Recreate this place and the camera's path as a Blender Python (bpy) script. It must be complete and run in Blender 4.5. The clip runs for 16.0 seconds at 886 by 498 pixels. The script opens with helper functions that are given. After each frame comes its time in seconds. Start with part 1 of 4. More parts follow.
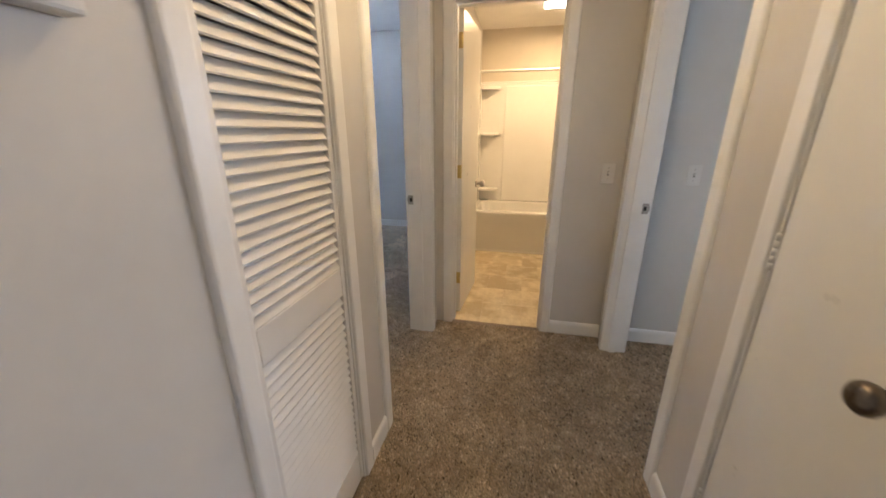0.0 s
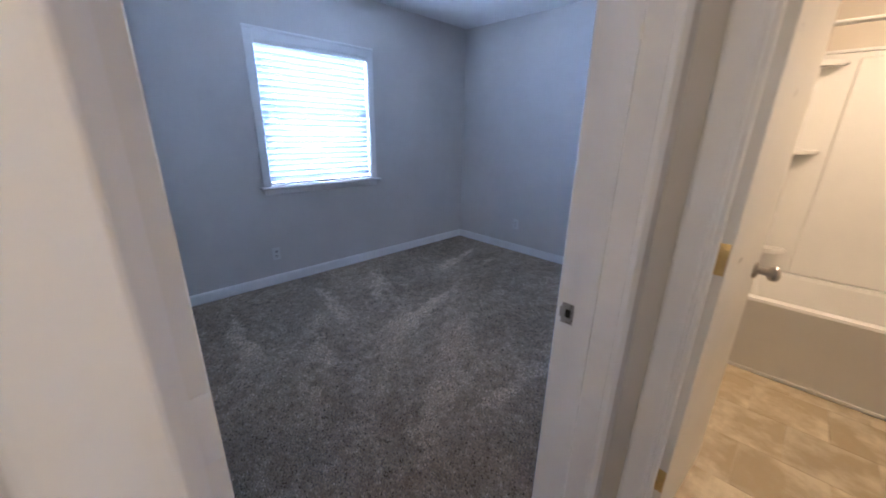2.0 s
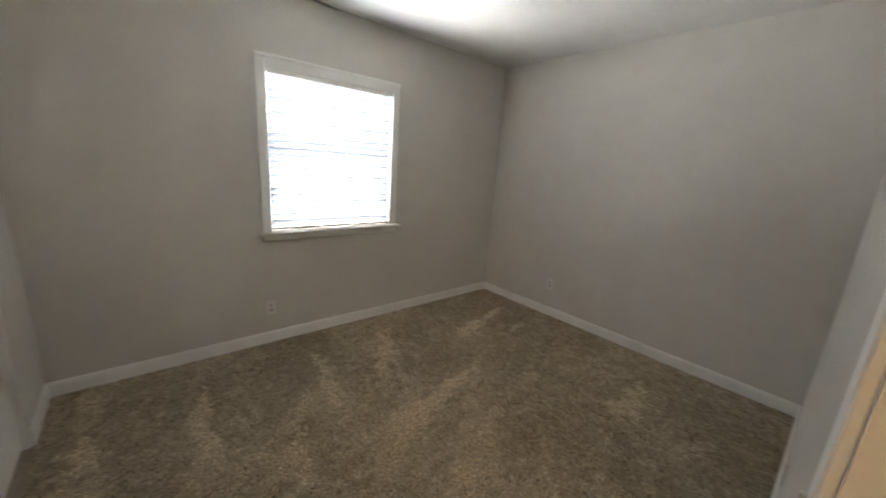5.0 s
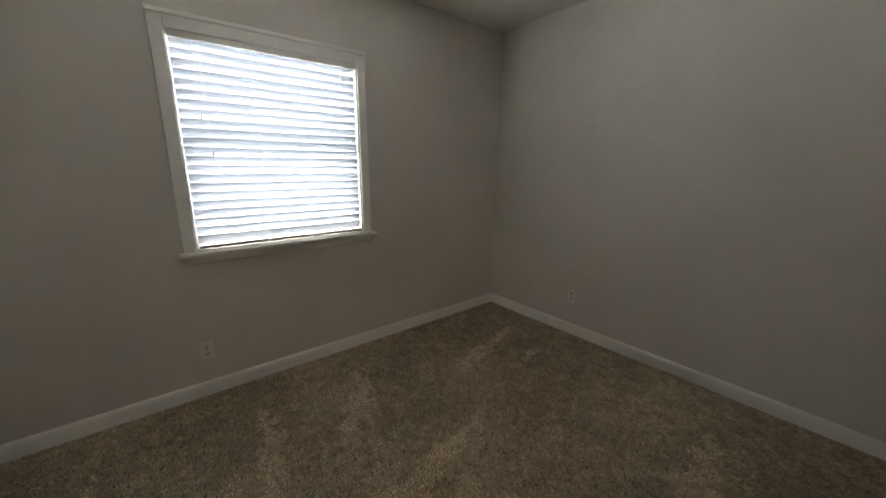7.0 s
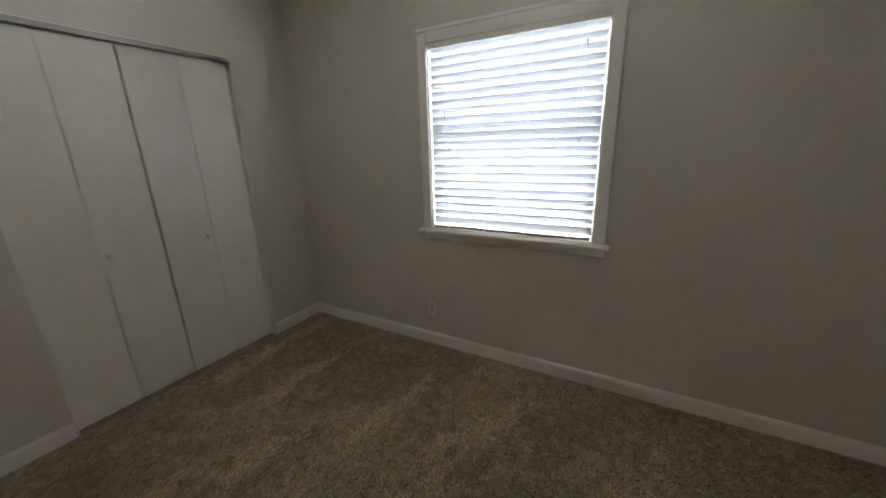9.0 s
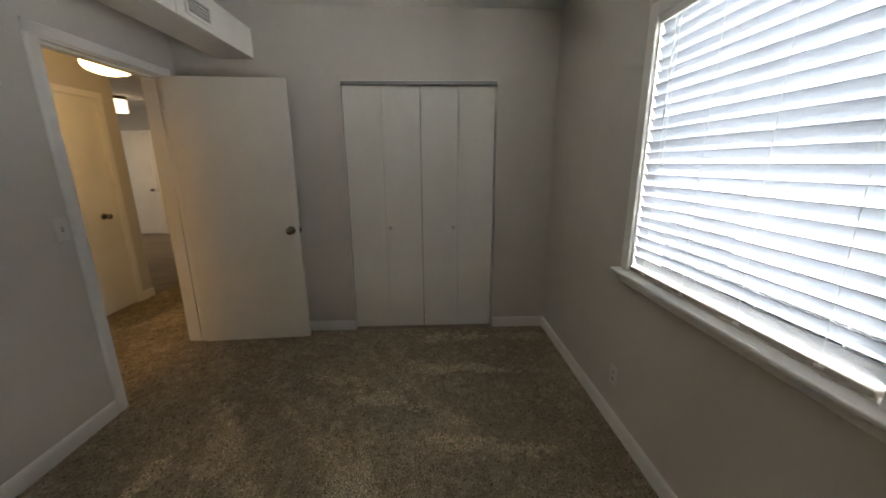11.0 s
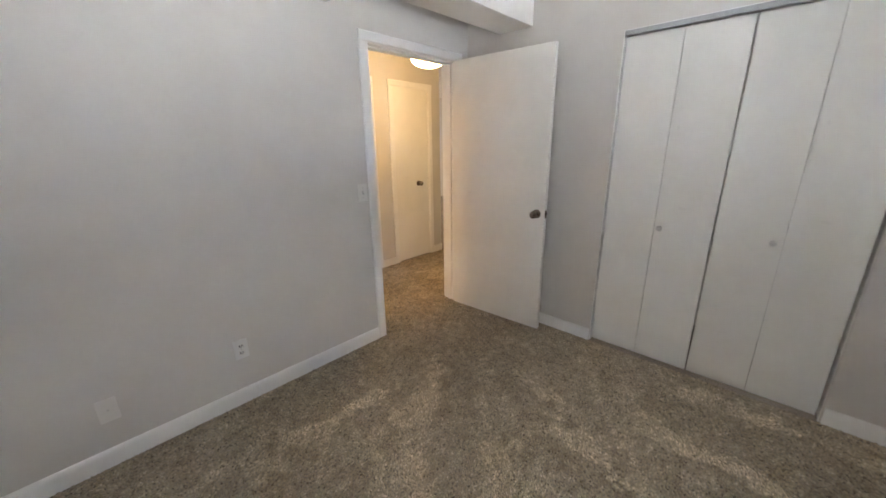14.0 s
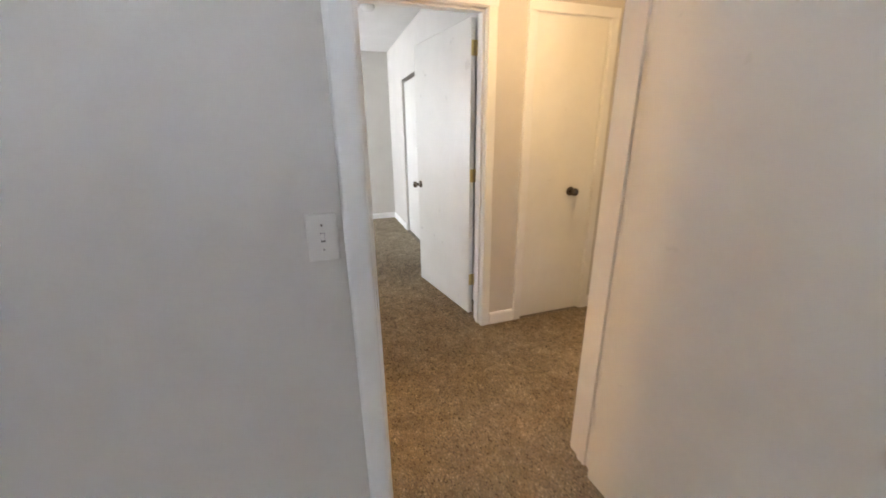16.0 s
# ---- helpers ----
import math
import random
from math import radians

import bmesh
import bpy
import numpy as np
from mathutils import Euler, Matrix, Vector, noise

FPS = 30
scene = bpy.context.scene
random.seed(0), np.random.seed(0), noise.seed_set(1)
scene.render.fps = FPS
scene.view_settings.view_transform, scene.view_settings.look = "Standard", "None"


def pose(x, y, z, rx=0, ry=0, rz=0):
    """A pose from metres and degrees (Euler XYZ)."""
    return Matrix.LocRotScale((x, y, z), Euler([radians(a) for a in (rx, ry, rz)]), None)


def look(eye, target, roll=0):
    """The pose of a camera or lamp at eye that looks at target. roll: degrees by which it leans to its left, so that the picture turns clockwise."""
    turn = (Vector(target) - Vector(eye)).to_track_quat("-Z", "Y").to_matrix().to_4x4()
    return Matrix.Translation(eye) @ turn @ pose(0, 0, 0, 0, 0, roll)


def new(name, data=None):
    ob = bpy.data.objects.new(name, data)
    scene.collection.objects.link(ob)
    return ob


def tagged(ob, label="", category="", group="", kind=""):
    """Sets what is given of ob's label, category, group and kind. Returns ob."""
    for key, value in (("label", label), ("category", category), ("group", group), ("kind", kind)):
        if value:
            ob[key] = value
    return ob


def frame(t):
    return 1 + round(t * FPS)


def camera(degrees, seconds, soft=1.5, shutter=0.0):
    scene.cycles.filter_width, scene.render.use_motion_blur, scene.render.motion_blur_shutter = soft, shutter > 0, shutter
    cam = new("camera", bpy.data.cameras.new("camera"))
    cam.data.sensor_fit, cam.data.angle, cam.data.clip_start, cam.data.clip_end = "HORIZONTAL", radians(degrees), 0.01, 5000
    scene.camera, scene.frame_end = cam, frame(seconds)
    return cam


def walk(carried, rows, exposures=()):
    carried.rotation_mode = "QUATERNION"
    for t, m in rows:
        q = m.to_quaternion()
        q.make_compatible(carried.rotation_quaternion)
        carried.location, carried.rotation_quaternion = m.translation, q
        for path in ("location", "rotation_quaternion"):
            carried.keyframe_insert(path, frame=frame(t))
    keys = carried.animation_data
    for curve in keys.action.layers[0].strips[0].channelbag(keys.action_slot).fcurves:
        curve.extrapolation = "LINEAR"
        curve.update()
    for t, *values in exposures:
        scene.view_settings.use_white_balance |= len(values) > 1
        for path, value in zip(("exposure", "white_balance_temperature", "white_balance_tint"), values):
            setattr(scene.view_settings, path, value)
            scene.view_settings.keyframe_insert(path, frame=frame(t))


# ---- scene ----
# ---------------------------------------------------------------- camera
cam = camera(102.5, 16.0, soft=1.6, shutter=0.25)
PATH = [
    (0, (3.544, -1.146, 1.334), (3.144, 0.709, 0.704), -0.1),
    (0.5, (3.497, -0.722, 1.347), (2.973, 1.078, 0.649), -0.7),
    (1, (3.501, -0.371, 1.35), (2.654, 1.306, 0.665), 0.1),
    (1.5, (3.388, -0.095, 1.371), (2.289, 1.461, 0.758), -1.3),
    (2, (3.244, 0.139, 1.377), (1.9, 1.482, 0.751), 1.1),
    (2.5, (3.201, 0.323, 1.366), (1.575, 1.237, 0.644), 2.0),
    (3, (3.156, 0.412, 1.373), (1.503, 1.27, 0.646), 2.2),
    (3.5, (3.107, 0.439, 1.417), (1.37, 1.245, 0.841), 1.5),
    (4, (2.989, 0.454, 1.471), (1.276, 1.389, 1.032), 3.4),
    (4.5, (2.87, 0.491, 1.471), (1.224, 1.523, 0.997), 2.3),
    (5, (2.814, 0.511, 1.482), (1.353, 1.794, 1.015), 4.0),
    (5.2, (2.771, 0.604, 1.496), (1.481, 2.042, 0.978), 6.9),
    (7.3, (2.326, 1.325, 1.383), (0.706, 2.422, 0.969), -3.1),
    (7.5, (2.291, 1.521, 1.385), (0.541, 2.4, 0.977), -3.6),
    (8, (2.290, 1.89, 1.421), (0.332, 2.079, 0.933), -3.6),
    (8.5, (2.119, 2.19, 1.402), (0.217, 1.831, 0.896), -1.1),
    (9, (2.066, 2.495, 1.436), (0.391, 1.551, 0.885), -1.6),
    (9.2, (2.004, 2.627, 1.413), (0.5, 1.464, 0.794), -3.1),
    (11.3, (0.844, 2.931, 1.432), (1.085, 0.997, 0.982), -0.7),
    (11.5, (0.752, 2.931, 1.429), (1.226, 1.034, 1.008), -1.6),
    (12, (0.57, 3.014, 1.437), (1.516, 1.336, 0.9), -2.3),
    (12.5, (0.493, 3.063, 1.433), (1.61, 1.492, 0.901), -2.8),
    (13, (0.484, 3.032, 1.419), (1.636, 1.491, 0.872), -2.5),
    (13.5, (0.613, 2.806, 1.396), (1.897, 1.361, 0.88), -1.2),
    (14, (0.825, 2.449, 1.428), (2.148, 1.063, 0.855), -0.8),
    (14.5, (1.0, 2.053, 1.36), (2.474, 0.819, 0.808), -0.1),
    (15, (1.284, 1.676, 1.354), (2.856, 0.561, 0.82), -0.9),
    (15.5, (1.631, 1.327, 1.347), (3.314, 0.399, 0.797), -0.6),
    (16, (1.994, 1.069, 1.345), (3.804, 0.479, 0.732), -0.7),
]
EXPOSURES = [
    (0, 0.60, 6100, 20), (1.2, 0.54, 5200, 24), (2.1, 0.48, 5150, 25), (2.6, 0.90, 6100, 22), (3.5, 1.03, 7200, 19), (4.2, 0.80, 8000, 18), (5.2, 0.43, 8900, 20),
    (7.5, -0.38, 9200, 18), (9.2, -0.34, 9100, 18), (11.5, -0.40, 9300, 20), (12.0, 0.44, 9000, 21), (12.5, 0.92, 8500, 20), (13.5, 1.03, 7900, 20), (14.5, 0.95, 8200, 23), (15.5, 0.96, 8200, 24), (16, 0.95, 7700, 22),
]
walk(cam, [(t, look(eye, target, roll)) for t, eye, target, roll in PATH], EXPOSURES)


# ---------------------------------------------------------------- plan, in metres
H = 2.535            # ceiling height
HH = 2.515           # hall ceiling
EX0, EX1 = 2.862, 3.003  # wall between bedroom and hall
HE0, HE1 = 4.126, 4.246  # east wall of the hall
NY = 3.708           # north wall of both bedrooms
BY0, BY1 = 1.143, 1.265   # wall between hall and bathroom
BN = 3.57            # bathroom back wall
BE0, BE1 = 4.50, 4.62     # bathroom east wall
DH = 2.04            # height of door openings
FAR = -4.75          # far wall of the living room

# ---------------------------------------------------------------- world and lamps
world = bpy.data.worlds.new("sky")
scene.world = world
world.use_nodes = True
_bg = world.node_tree.nodes["Background"]
_sky = world.node_tree.nodes.new("ShaderNodeTexSky")
_sky.sky_type = "NISHITA"
_sky.sun_disc = False
_sky.sun_elevation, _sky.sun_rotation = radians(40), radians(120)
world.node_tree.links.new(_sky.outputs["Color"], _bg.inputs["Color"])
_bg.inputs["Strength"].default_value = 0.1


def area_lamp(name, m, w, h, watts, color, shape="RECTANGLE"):
    d = bpy.data.lights.new(name, "AREA")
    d.shape, d.size, d.size_y, d.energy, d.color = shape, w, h, watts, color
    ob = new(name, d)
    ob.matrix_world = m
    return ob


SKYLIGHT = (0.66, 0.83, 1.0)
area_lamp("window_daylight", look((-0.85, 1.77, 1.46), (0.0, 1.77, 1.50)), 1.7, 1.3, 1100, SKYLIGHT)
area_lamp("window_daylight_other_room", look((7.35, NY + 0.3, 1.5), (6.9, 0, 1.4)), 1.1, 1.3, 88, SKYLIGHT)
area_lamp("bathroom_bulb", look((3.78, 2.72, 2.408), (3.78, 2.72, 0)), 0.22, 0.22, 18, (1.0, 0.68, 0.31), "DISK")
area_lamp("living_bulb", look((6.2, -3.6, 2.28), (6.2, -3.6, 0)), 0.22, 0.22, 14, (1.0, 0.86, 0.66), "DISK")
# added lamp beyond the east wall brightens the living room; no window known there
area_lamp("living_fill_light", look((9.35, -2.9, 1.5), (6, -2.9, 1.0)), 1.6, 1.5, 22, SKYLIGHT)


# ---------------------------------------------------------------- materials
def material(name):
    m = bpy.data.materials.new(name)
    m.use_nodes = True
    nt = m.node_tree
    return m, nt, nt.nodes["Principled BSDF"]


def node(nt, kind, **values):
    n = nt.nodes.new(kind)
    for key, v in values.items():
        n.inputs[key.replace("_", " ")].default_value = v
    return n


def mixed(nt, fac, a, b):
    n = nt.nodes.new("ShaderNodeMix")
    n.data_type = "RGBA"
    nt.links.new(fac, n.inputs[0])
    for i, c in ((6, a), (7, b)):
        if isinstance(c, tuple):
            n.inputs[i].default_value = (*c, 1)
        else:
            nt.links.new(c, n.inputs[i])
    return n.outputs[2]


def ramp(nt, fac, lo, hi):
    n = nt.nodes.new("ShaderNodeMapRange")
    n.inputs[1].default_value, n.inputs[2].default_value = lo, hi
    nt.links.new(fac, n.inputs[0])
    return n.outputs[0]


def noise_at(nt, scale, detail=3.0, rough=0.6, stretch=None):
    co = nt.nodes.new("ShaderNodeTexCoord")
    n = node(nt, "ShaderNodeTexNoise", Scale=scale, Detail=detail, Roughness=rough)
    if stretch:
        mp = nt.nodes.new("ShaderNodeMapping")
        mp.inputs["Scale"].default_value = stretch
        nt.links.new(co.outputs["Object"], mp.inputs[0])
        nt.links.new(mp.outputs[0], n.inputs["Vector"])
    else:
        nt.links.new(co.outputs["Object"], n.inputs["Vector"])
    return n.outputs["Fac"]


def bump(nt, bsdf, height, strength, distance):
    b = node(nt, "ShaderNodeBump", Strength=strength, Distance=distance)
    nt.links.new(height, b.inputs["Height"])
    nt.links.new(b.outputs[0], bsdf.inputs["Normal"])


def paint(name, color, rough, peel=0.12, scale=220, dirt=0.05):
    """Rolled paint: fine orange peel, faint broad unevenness."""
    m, nt, b = material(name)
    dark = tuple(c * (1 - dirt * 2) for c in color)
    light = tuple(min(1, c * (1 + dirt)) for c in color)
    b.inputs["Base Color"].default_value = (*color, 1)
    nt.links.new(mixed(nt, ramp(nt, noise_at(nt, 2.3, 5, 0.65), 0.3, 0.7), dark, light), b.inputs["Base Color"])
    r = nt.nodes.new("ShaderNodeMapRange")
    r.inputs[3].default_value, r.inputs[4].default_value = rough - 0.07, rough + 0.07
    nt.links.new(noise_at(nt, 9, 4), r.inputs[0])
    nt.links.new(r.outputs[0], b.inputs["Roughness"])
    bump(nt, b, noise_at(nt, scale, 2), peel, 0.002)
    return m


def metal(name, color, rough):
    m, nt, b = material(name)
    b.inputs["Metallic"].default_value = 1.0
    nt.links.new(mixed(nt, noise_at(nt, 60, 4), tuple(c * 0.75 for c in color), color), b.inputs["Base Color"])
    r = nt.nodes.new("ShaderNodeMapRange")
    r.inputs[3].default_value, r.inputs[4].default_value = rough * 0.7, rough * 1.4
    nt.links.new(noise_at(nt, 90, 3), r.inputs[0])
    nt.links.new(r.outputs[0], b.inputs["Roughness"])
    return m


def plain(name, color, rough, spec=0.5):
    m, nt, b = material(name)
    nt.links.new(mixed(nt, noise_at(nt, 14, 4), tuple(c * 0.9 for c in color), color), b.inputs["Base Color"])
    b.inputs["Roughness"].default_value = rough
    b.inputs["Specular IOR Level"].default_value = spec
    return m


def glowing(name, color, strength):
    m, nt, b = material(name)
    b.inputs["Base Color"].default_value = (0.8, 0.8, 0.8, 1)
    b.inputs["Emission Color"].default_value = (*color, 1)
    b.inputs["Emission Strength"].default_value = strength
    return m


def carpet_material():
    m, nt, b = material("carpet")
    fibre = noise_at(nt, 170, 3, 0.7)
    clump = noise_at(nt, 45, 4, 0.7)
    # vacuum strokes: stretched bands with soft uneven borders, their sheen put into colour
    strokes = noise_at(nt, 1.0, 3, 0.55, (1.1, 4.2, 1.0))
    wide = noise_at(nt, 2.1, 3, 0.6)
    c1 = mixed(nt, ramp(nt, fibre, 0.36, 0.64), (0.090, 0.068, 0.048), (0.42, 0.34, 0.26))
    c2 = mixed(nt, ramp(nt, clump, 0.3, 0.7), (0.16, 0.126, 0.094), (0.36, 0.29, 0.22))
    mixer = nt.nodes.new("ShaderNodeMix")
    mixer.data_type = "RGBA"
    mixer.inputs[0].default_value = 0.45
    nt.links.new(c1, mixer.inputs[6])
    nt.links.new(c2, mixer.inputs[7])
    add = nt.nodes.new("ShaderNodeMath")
    add.operation = "ADD"
    nt.links.new(ramp(nt, strokes, 0.42, 0.58), add.inputs[0])
    nt.links.new(ramp(nt, wide, 0.40, 0.62), add.inputs[1])
    gain = nt.nodes.new("ShaderNodeMapRange")
    gain.inputs[1].default_value, gain.inputs[2].default_value = 0.0, 2.0
    gain.inputs[3].default_value, gain.inputs[4].default_value = 0.78, 1.25
    nt.links.new(add.outputs[0], gain.inputs[0])
    mul = nt.nodes.new("ShaderNodeVectorMath")
    mul.operation = "SCALE"
    nt.links.new(mixer.outputs[2], mul.inputs[0])
    nt.links.new(gain.outputs[0], mul.inputs[3])
    nt.links.new(mul.outputs[0], b.inputs["Base Color"])
    b.inputs["Roughness"].default_value = 1.0
    b.inputs["Specular IOR Level"].default_value = 0.1
    b.inputs["Sheen Weight"].default_value = 0.25
    bump(nt, b, fibre, 0.8, 0.012)
    return m


def vinyl_material():
    m, nt, b = material("stone_look_vinyl")
    info = nt.nodes.new("ShaderNodeObjectInfo")
    pos = nt.nodes.new("ShaderNodeNewGeometry")
    n5 = node(nt, "ShaderNodeTexNoise", Scale=4.2, Detail=8.0, Roughness=0.62)
    n5.noise_dimensions = "4D"
    nt.links.new(pos.outputs["Position"], n5.inputs["Vector"])
    wv = nt.nodes.new("ShaderNodeMath")
    wv.operation = "MULTIPLY"
    wv.inputs[1].default_value = 1.6
    nt.links.new(info.outputs["Random"], wv.inputs[0])
    nt.links.new(wv.outputs[0], n5.inputs["W"])
    n = n5.outputs["Fac"]
    vein = noise_at(nt, 16, 6, 0.7, (1.0, 0.5, 1.0))
    c1 = mixed(nt, ramp(nt, n, 0.43, 0.57), (0.45, 0.36, 0.215), (0.66, 0.575, 0.415))
    c2 = mixed(nt, ramp(nt, vein, 0.45, 0.75), c1, (0.48, 0.395, 0.26))
    g = nt.nodes.new("ShaderNodeMapRange")
    g.inputs[3].default_value, g.inputs[4].default_value = 0.88, 1.10
    nt.links.new(info.outputs["Random"], g.inputs[0])
    mul = nt.nodes.new("ShaderNodeVectorMath")
    mul.operation = "SCALE"
    nt.links.new(c2, mul.inputs[0])
    nt.links.new(g.outputs[0], mul.inputs[3])
    nt.links.new(mul.outputs[0], b.inputs["Base Color"])
    b.inputs["Roughness"].default_value = 0.42
    bump(nt, b, vein, 0.15, 0.002)
    return m


def slat_material():
    m, nt, b = material("blind_slat_vinyl")
    b.inputs["Base Color"].default_value = (0.44, 0.475, 0.53, 1)
    b.inputs["Roughness"].default_value = 0.45
    tr = node(nt, "ShaderNodeBsdfTranslucent", Color=(0.8, 0.86, 0.92, 1))
    mx = nt.nodes.new("ShaderNodeMixShader")
    mx.inputs[0].default_value = 0.09
    nt.links.new(b.outputs[0], mx.inputs[1])
    nt.links.new(tr.outputs[0], mx.inputs[2])
    nt.links.new(mx.outputs[0], nt.nodes["Material Output"].inputs[0])
    return m


def glass_material():
    m, nt, b = material("window_glass")
    b.inputs["Transmission Weight"].default_value = 1.0
    b.inputs["Roughness"].default_value = 0.0
    b.inputs["IOR"].default_value = 1.45
    b.inputs["Base Color"].default_value = (0.95, 0.98, 0.97, 1)
    return m


WALL = paint("wall_paint", (0.640, 0.610, 0.565), 0.6, 0.18, 260, 0.03)
CEIL = paint("ceiling_paint", (0.79, 0.78, 0.76), 0.8, 0.35, 160, 0.03)
TRIM = paint("white_trim_paint", (0.87, 0.86, 0.835), 0.38, 0.10, 120, 0.04)
DOOR = paint("white_door_paint", (0.85, 0.835, 0.785), 0.30, 0.08, 90, 0.03)
LOUVRE = paint("white_louvre_paint", (0.82, 0.80, 0.77), 0.45, 0.08, 140, 0.03)
DUCT = paint("white_duct_paint", (0.77, 0.76, 0.725), 0.5, 0.10, 150, 0.04)
BATHWALL = paint("bathroom_wall_paint", (0.66, 0.60, 0.51), 0.5, 0.15, 240, 0.03)
ACRYLIC = paint("white_acrylic", (0.80, 0.79, 0.765), 0.18, 0.03, 40, 0.02)
CERAMIC = paint("white_porcelain", (0.82, 0.81, 0.79), 0.10, 0.01, 30, 0.01)
PLASTIC = plain("white_plastic", (0.74, 0.73, 0.70), 0.35)
# rail plastic darkened in its colour for the shade of its backlit side
RAIL = plain("backlit_rail_plastic", (0.40, 0.36, 0.32), 0.4)
PLATE = plain("painted_plate", (0.74, 0.715, 0.67), 0.4)
# grey that stands for the shade in the toggle's slot
TOGGLESHADE = plain("toggle_slot_shade", (0.22, 0.20, 0.18), 0.6)
# near-black colour stands for the shade inside open holes
HOLESHADE = plain("hole_shade", (0.02, 0.02, 0.02), 0.8)
STEEL = metal("satin_steel", (0.50, 0.47, 0.43), 0.28)
BRONZE = metal("aged_bronze_nickel", (0.23, 0.195, 0.16), 0.24)
BRASS = metal("brass", (0.78, 0.60, 0.26), 0.35)
TRACK = metal("grey_track_steel", (0.52, 0.52, 0.53), 0.6)
BLACKWOOD = plain("black_wood", (0.018, 0.016, 0.015), 0.35)
CARPET = carpet_material()
VINYL = vinyl_material()
SLAT = slat_material()
GLASS = glass_material()
DOME = glowing("lit_glass_dome", (1.0, 0.735, 0.37), 17.0)
BATHGLOW = glowing("lit_bath_diffuser", (1.0, 0.84, 0.58), 6.0)
DRUMGLOW = glowing("lit_drum_shade", (1.0, 0.93, 0.80), 3.0)


# ---------------------------------------------------------------- mesh helpers
def add_box(bm, x0, x1, y0, y1, z0, z1, bevel=0.0, seg=2):
    vs = [bm.verts.new(p) for p in ((x0, y0, z0), (x1, y0, z0), (x1, y1, z0), (x0, y1, z0), (x0, y0, z1), (x1, y0, z1), (x1, y1, z1), (x0, y1, z1))]
    fs = [bm.faces.new([vs[i] for i in f]) for f in ((3, 2, 1, 0), (4, 5, 6, 7), (0, 1, 5, 4), (1, 2, 6, 5), (2, 3, 7, 6), (3, 0, 4, 7))]
    if bevel:
        es = list({e for f in fs for e in f.edges})
        bmesh.ops.bevel(bm, geom=es, offset=bevel, segments=seg, affect="EDGES", profile=0.5)
    return bm


def box_bm(*a, **k):
    return add_box(bmesh.new(), *a, **k)


def add_lathe(bm, profile, m=None, seg=24):
    """Turns (radius, height) pairs about z, then lays them by m."""
    m = m or Matrix()
    rings = []
    for r, h in profile:
        if r < 1e-5:
            rings.append([bm.verts.new(m @ Vector((0, 0, h)))])
        else:
            rings.append([bm.verts.new(m @ Vector((r * math.cos(2 * math.pi * i / seg), r * math.sin(2 * math.pi * i / seg), h))) for i in range(seg)])
    for a, b in zip(rings, rings[1:]):
        for i in range(seg):
            j = (i + 1) % seg
            quad = [a[i % len(a)], a[j % len(a)], b[j % len(b)], b[i % len(b)]]
            quad = list(dict.fromkeys(quad))
            if len(quad) > 2:
                bm.faces.new(quad)
    for f in bm.faces:
        f.smooth = True
    return bm


def add_prism(bm, outline, z0, z1):
    """An upright prism over an outline of (x, y) pairs."""
    lo = [bm.verts.new((x, y, z0)) for x, y in outline]
    hi = [bm.verts.new((x, y, z1)) for x, y in outline]
    n = len(outline)
    bm.faces.new(lo[::-1])
    bm.faces.new(hi)
    for i in range(n):
        j = (i + 1) % n
        bm.faces.new((lo[i], lo[j], hi[j], hi[i]))
    return bm


def add_sweep(bm, profile, p0, p1, side):
    """A trim profile of (out, up) pairs swept from p0 to p1; side is the way out of the wall."""
    p0, p1, side = Vector(p0), Vector(p1), Vector(side)
    along = (p1 - p0).normalized()
    up = side.cross(along)
    up = up if up.length else Vector((0, 0, 1))
    ends = [[bm.verts.new(p + side * o + up * u) for o, u in profile] for p in (p0, p1)]
    n = len(profile)
    for i in range(n):
        j = (i + 1) % n
        bm.faces.new((ends[0][i], ends[0][j], ends[1][j], ends[1][i]))
    bm.faces.new(ends[0][::-1])
    bm.faces.new(ends[1])
    return bm


def mesh_of(bm, name, mat):
    bmesh.ops.recalc_face_normals(bm, faces=bm.faces[:])
    me = bpy.data.meshes.new(name)
    bm.to_mesh(me)
    bm.free()
    me.materials.append(mat)
    return me


def thing(name, bm, mat, label, category, kind="", group="", m=None):
    ob = new(name, mesh_of(bm, name, mat))
    if m:
        ob.matrix_world = m
    return tagged(ob, label, category, group, kind)


def root(name, m, label, category, kind="", group=""):
    ob = new(name)
    ob.empty_display_size = 0.1
    ob.matrix_world = m
    return tagged(ob, label, category, group, kind)


def part(name, bm, mat, parent, label="", m=None):
    ob = new(name, mesh_of(bm, name, mat))
    ob.parent = parent
    if m:
        ob.matrix_local = m
    if label:
        ob["label"] = label
    return ob


def structure(name, bm, mat, label, category):
    return thing(name, bm, mat, label, category, "structure")


def wall(name, along, a0, a1, f0, f1, z1, openings, mat, label, z0=0.0):
    """A wall that runs along x or y from a0 to a1, f0 to f1 thick, with openings (from, to, low, high) right through."""
    bm = bmesh.new()

    def piece(u0, u1, w0, w1):
        if u1 - u0 > 1e-4 and w1 - w0 > 1e-4:
            add_box(bm, *((u0, u1, f0, f1) if along == "x" else (f0, f1, u0, u1)), w0, w1)

    at = a0
    for u0, u1, w0, w1 in sorted(openings):
        piece(at, u0, z0, z1)
        piece(u0, u1, z0, w0)
        piece(u0, u1, w1, z1)
        at = u1
    piece(at, a1, z0, z1)
    return structure(name, bm, mat, label, "wall")


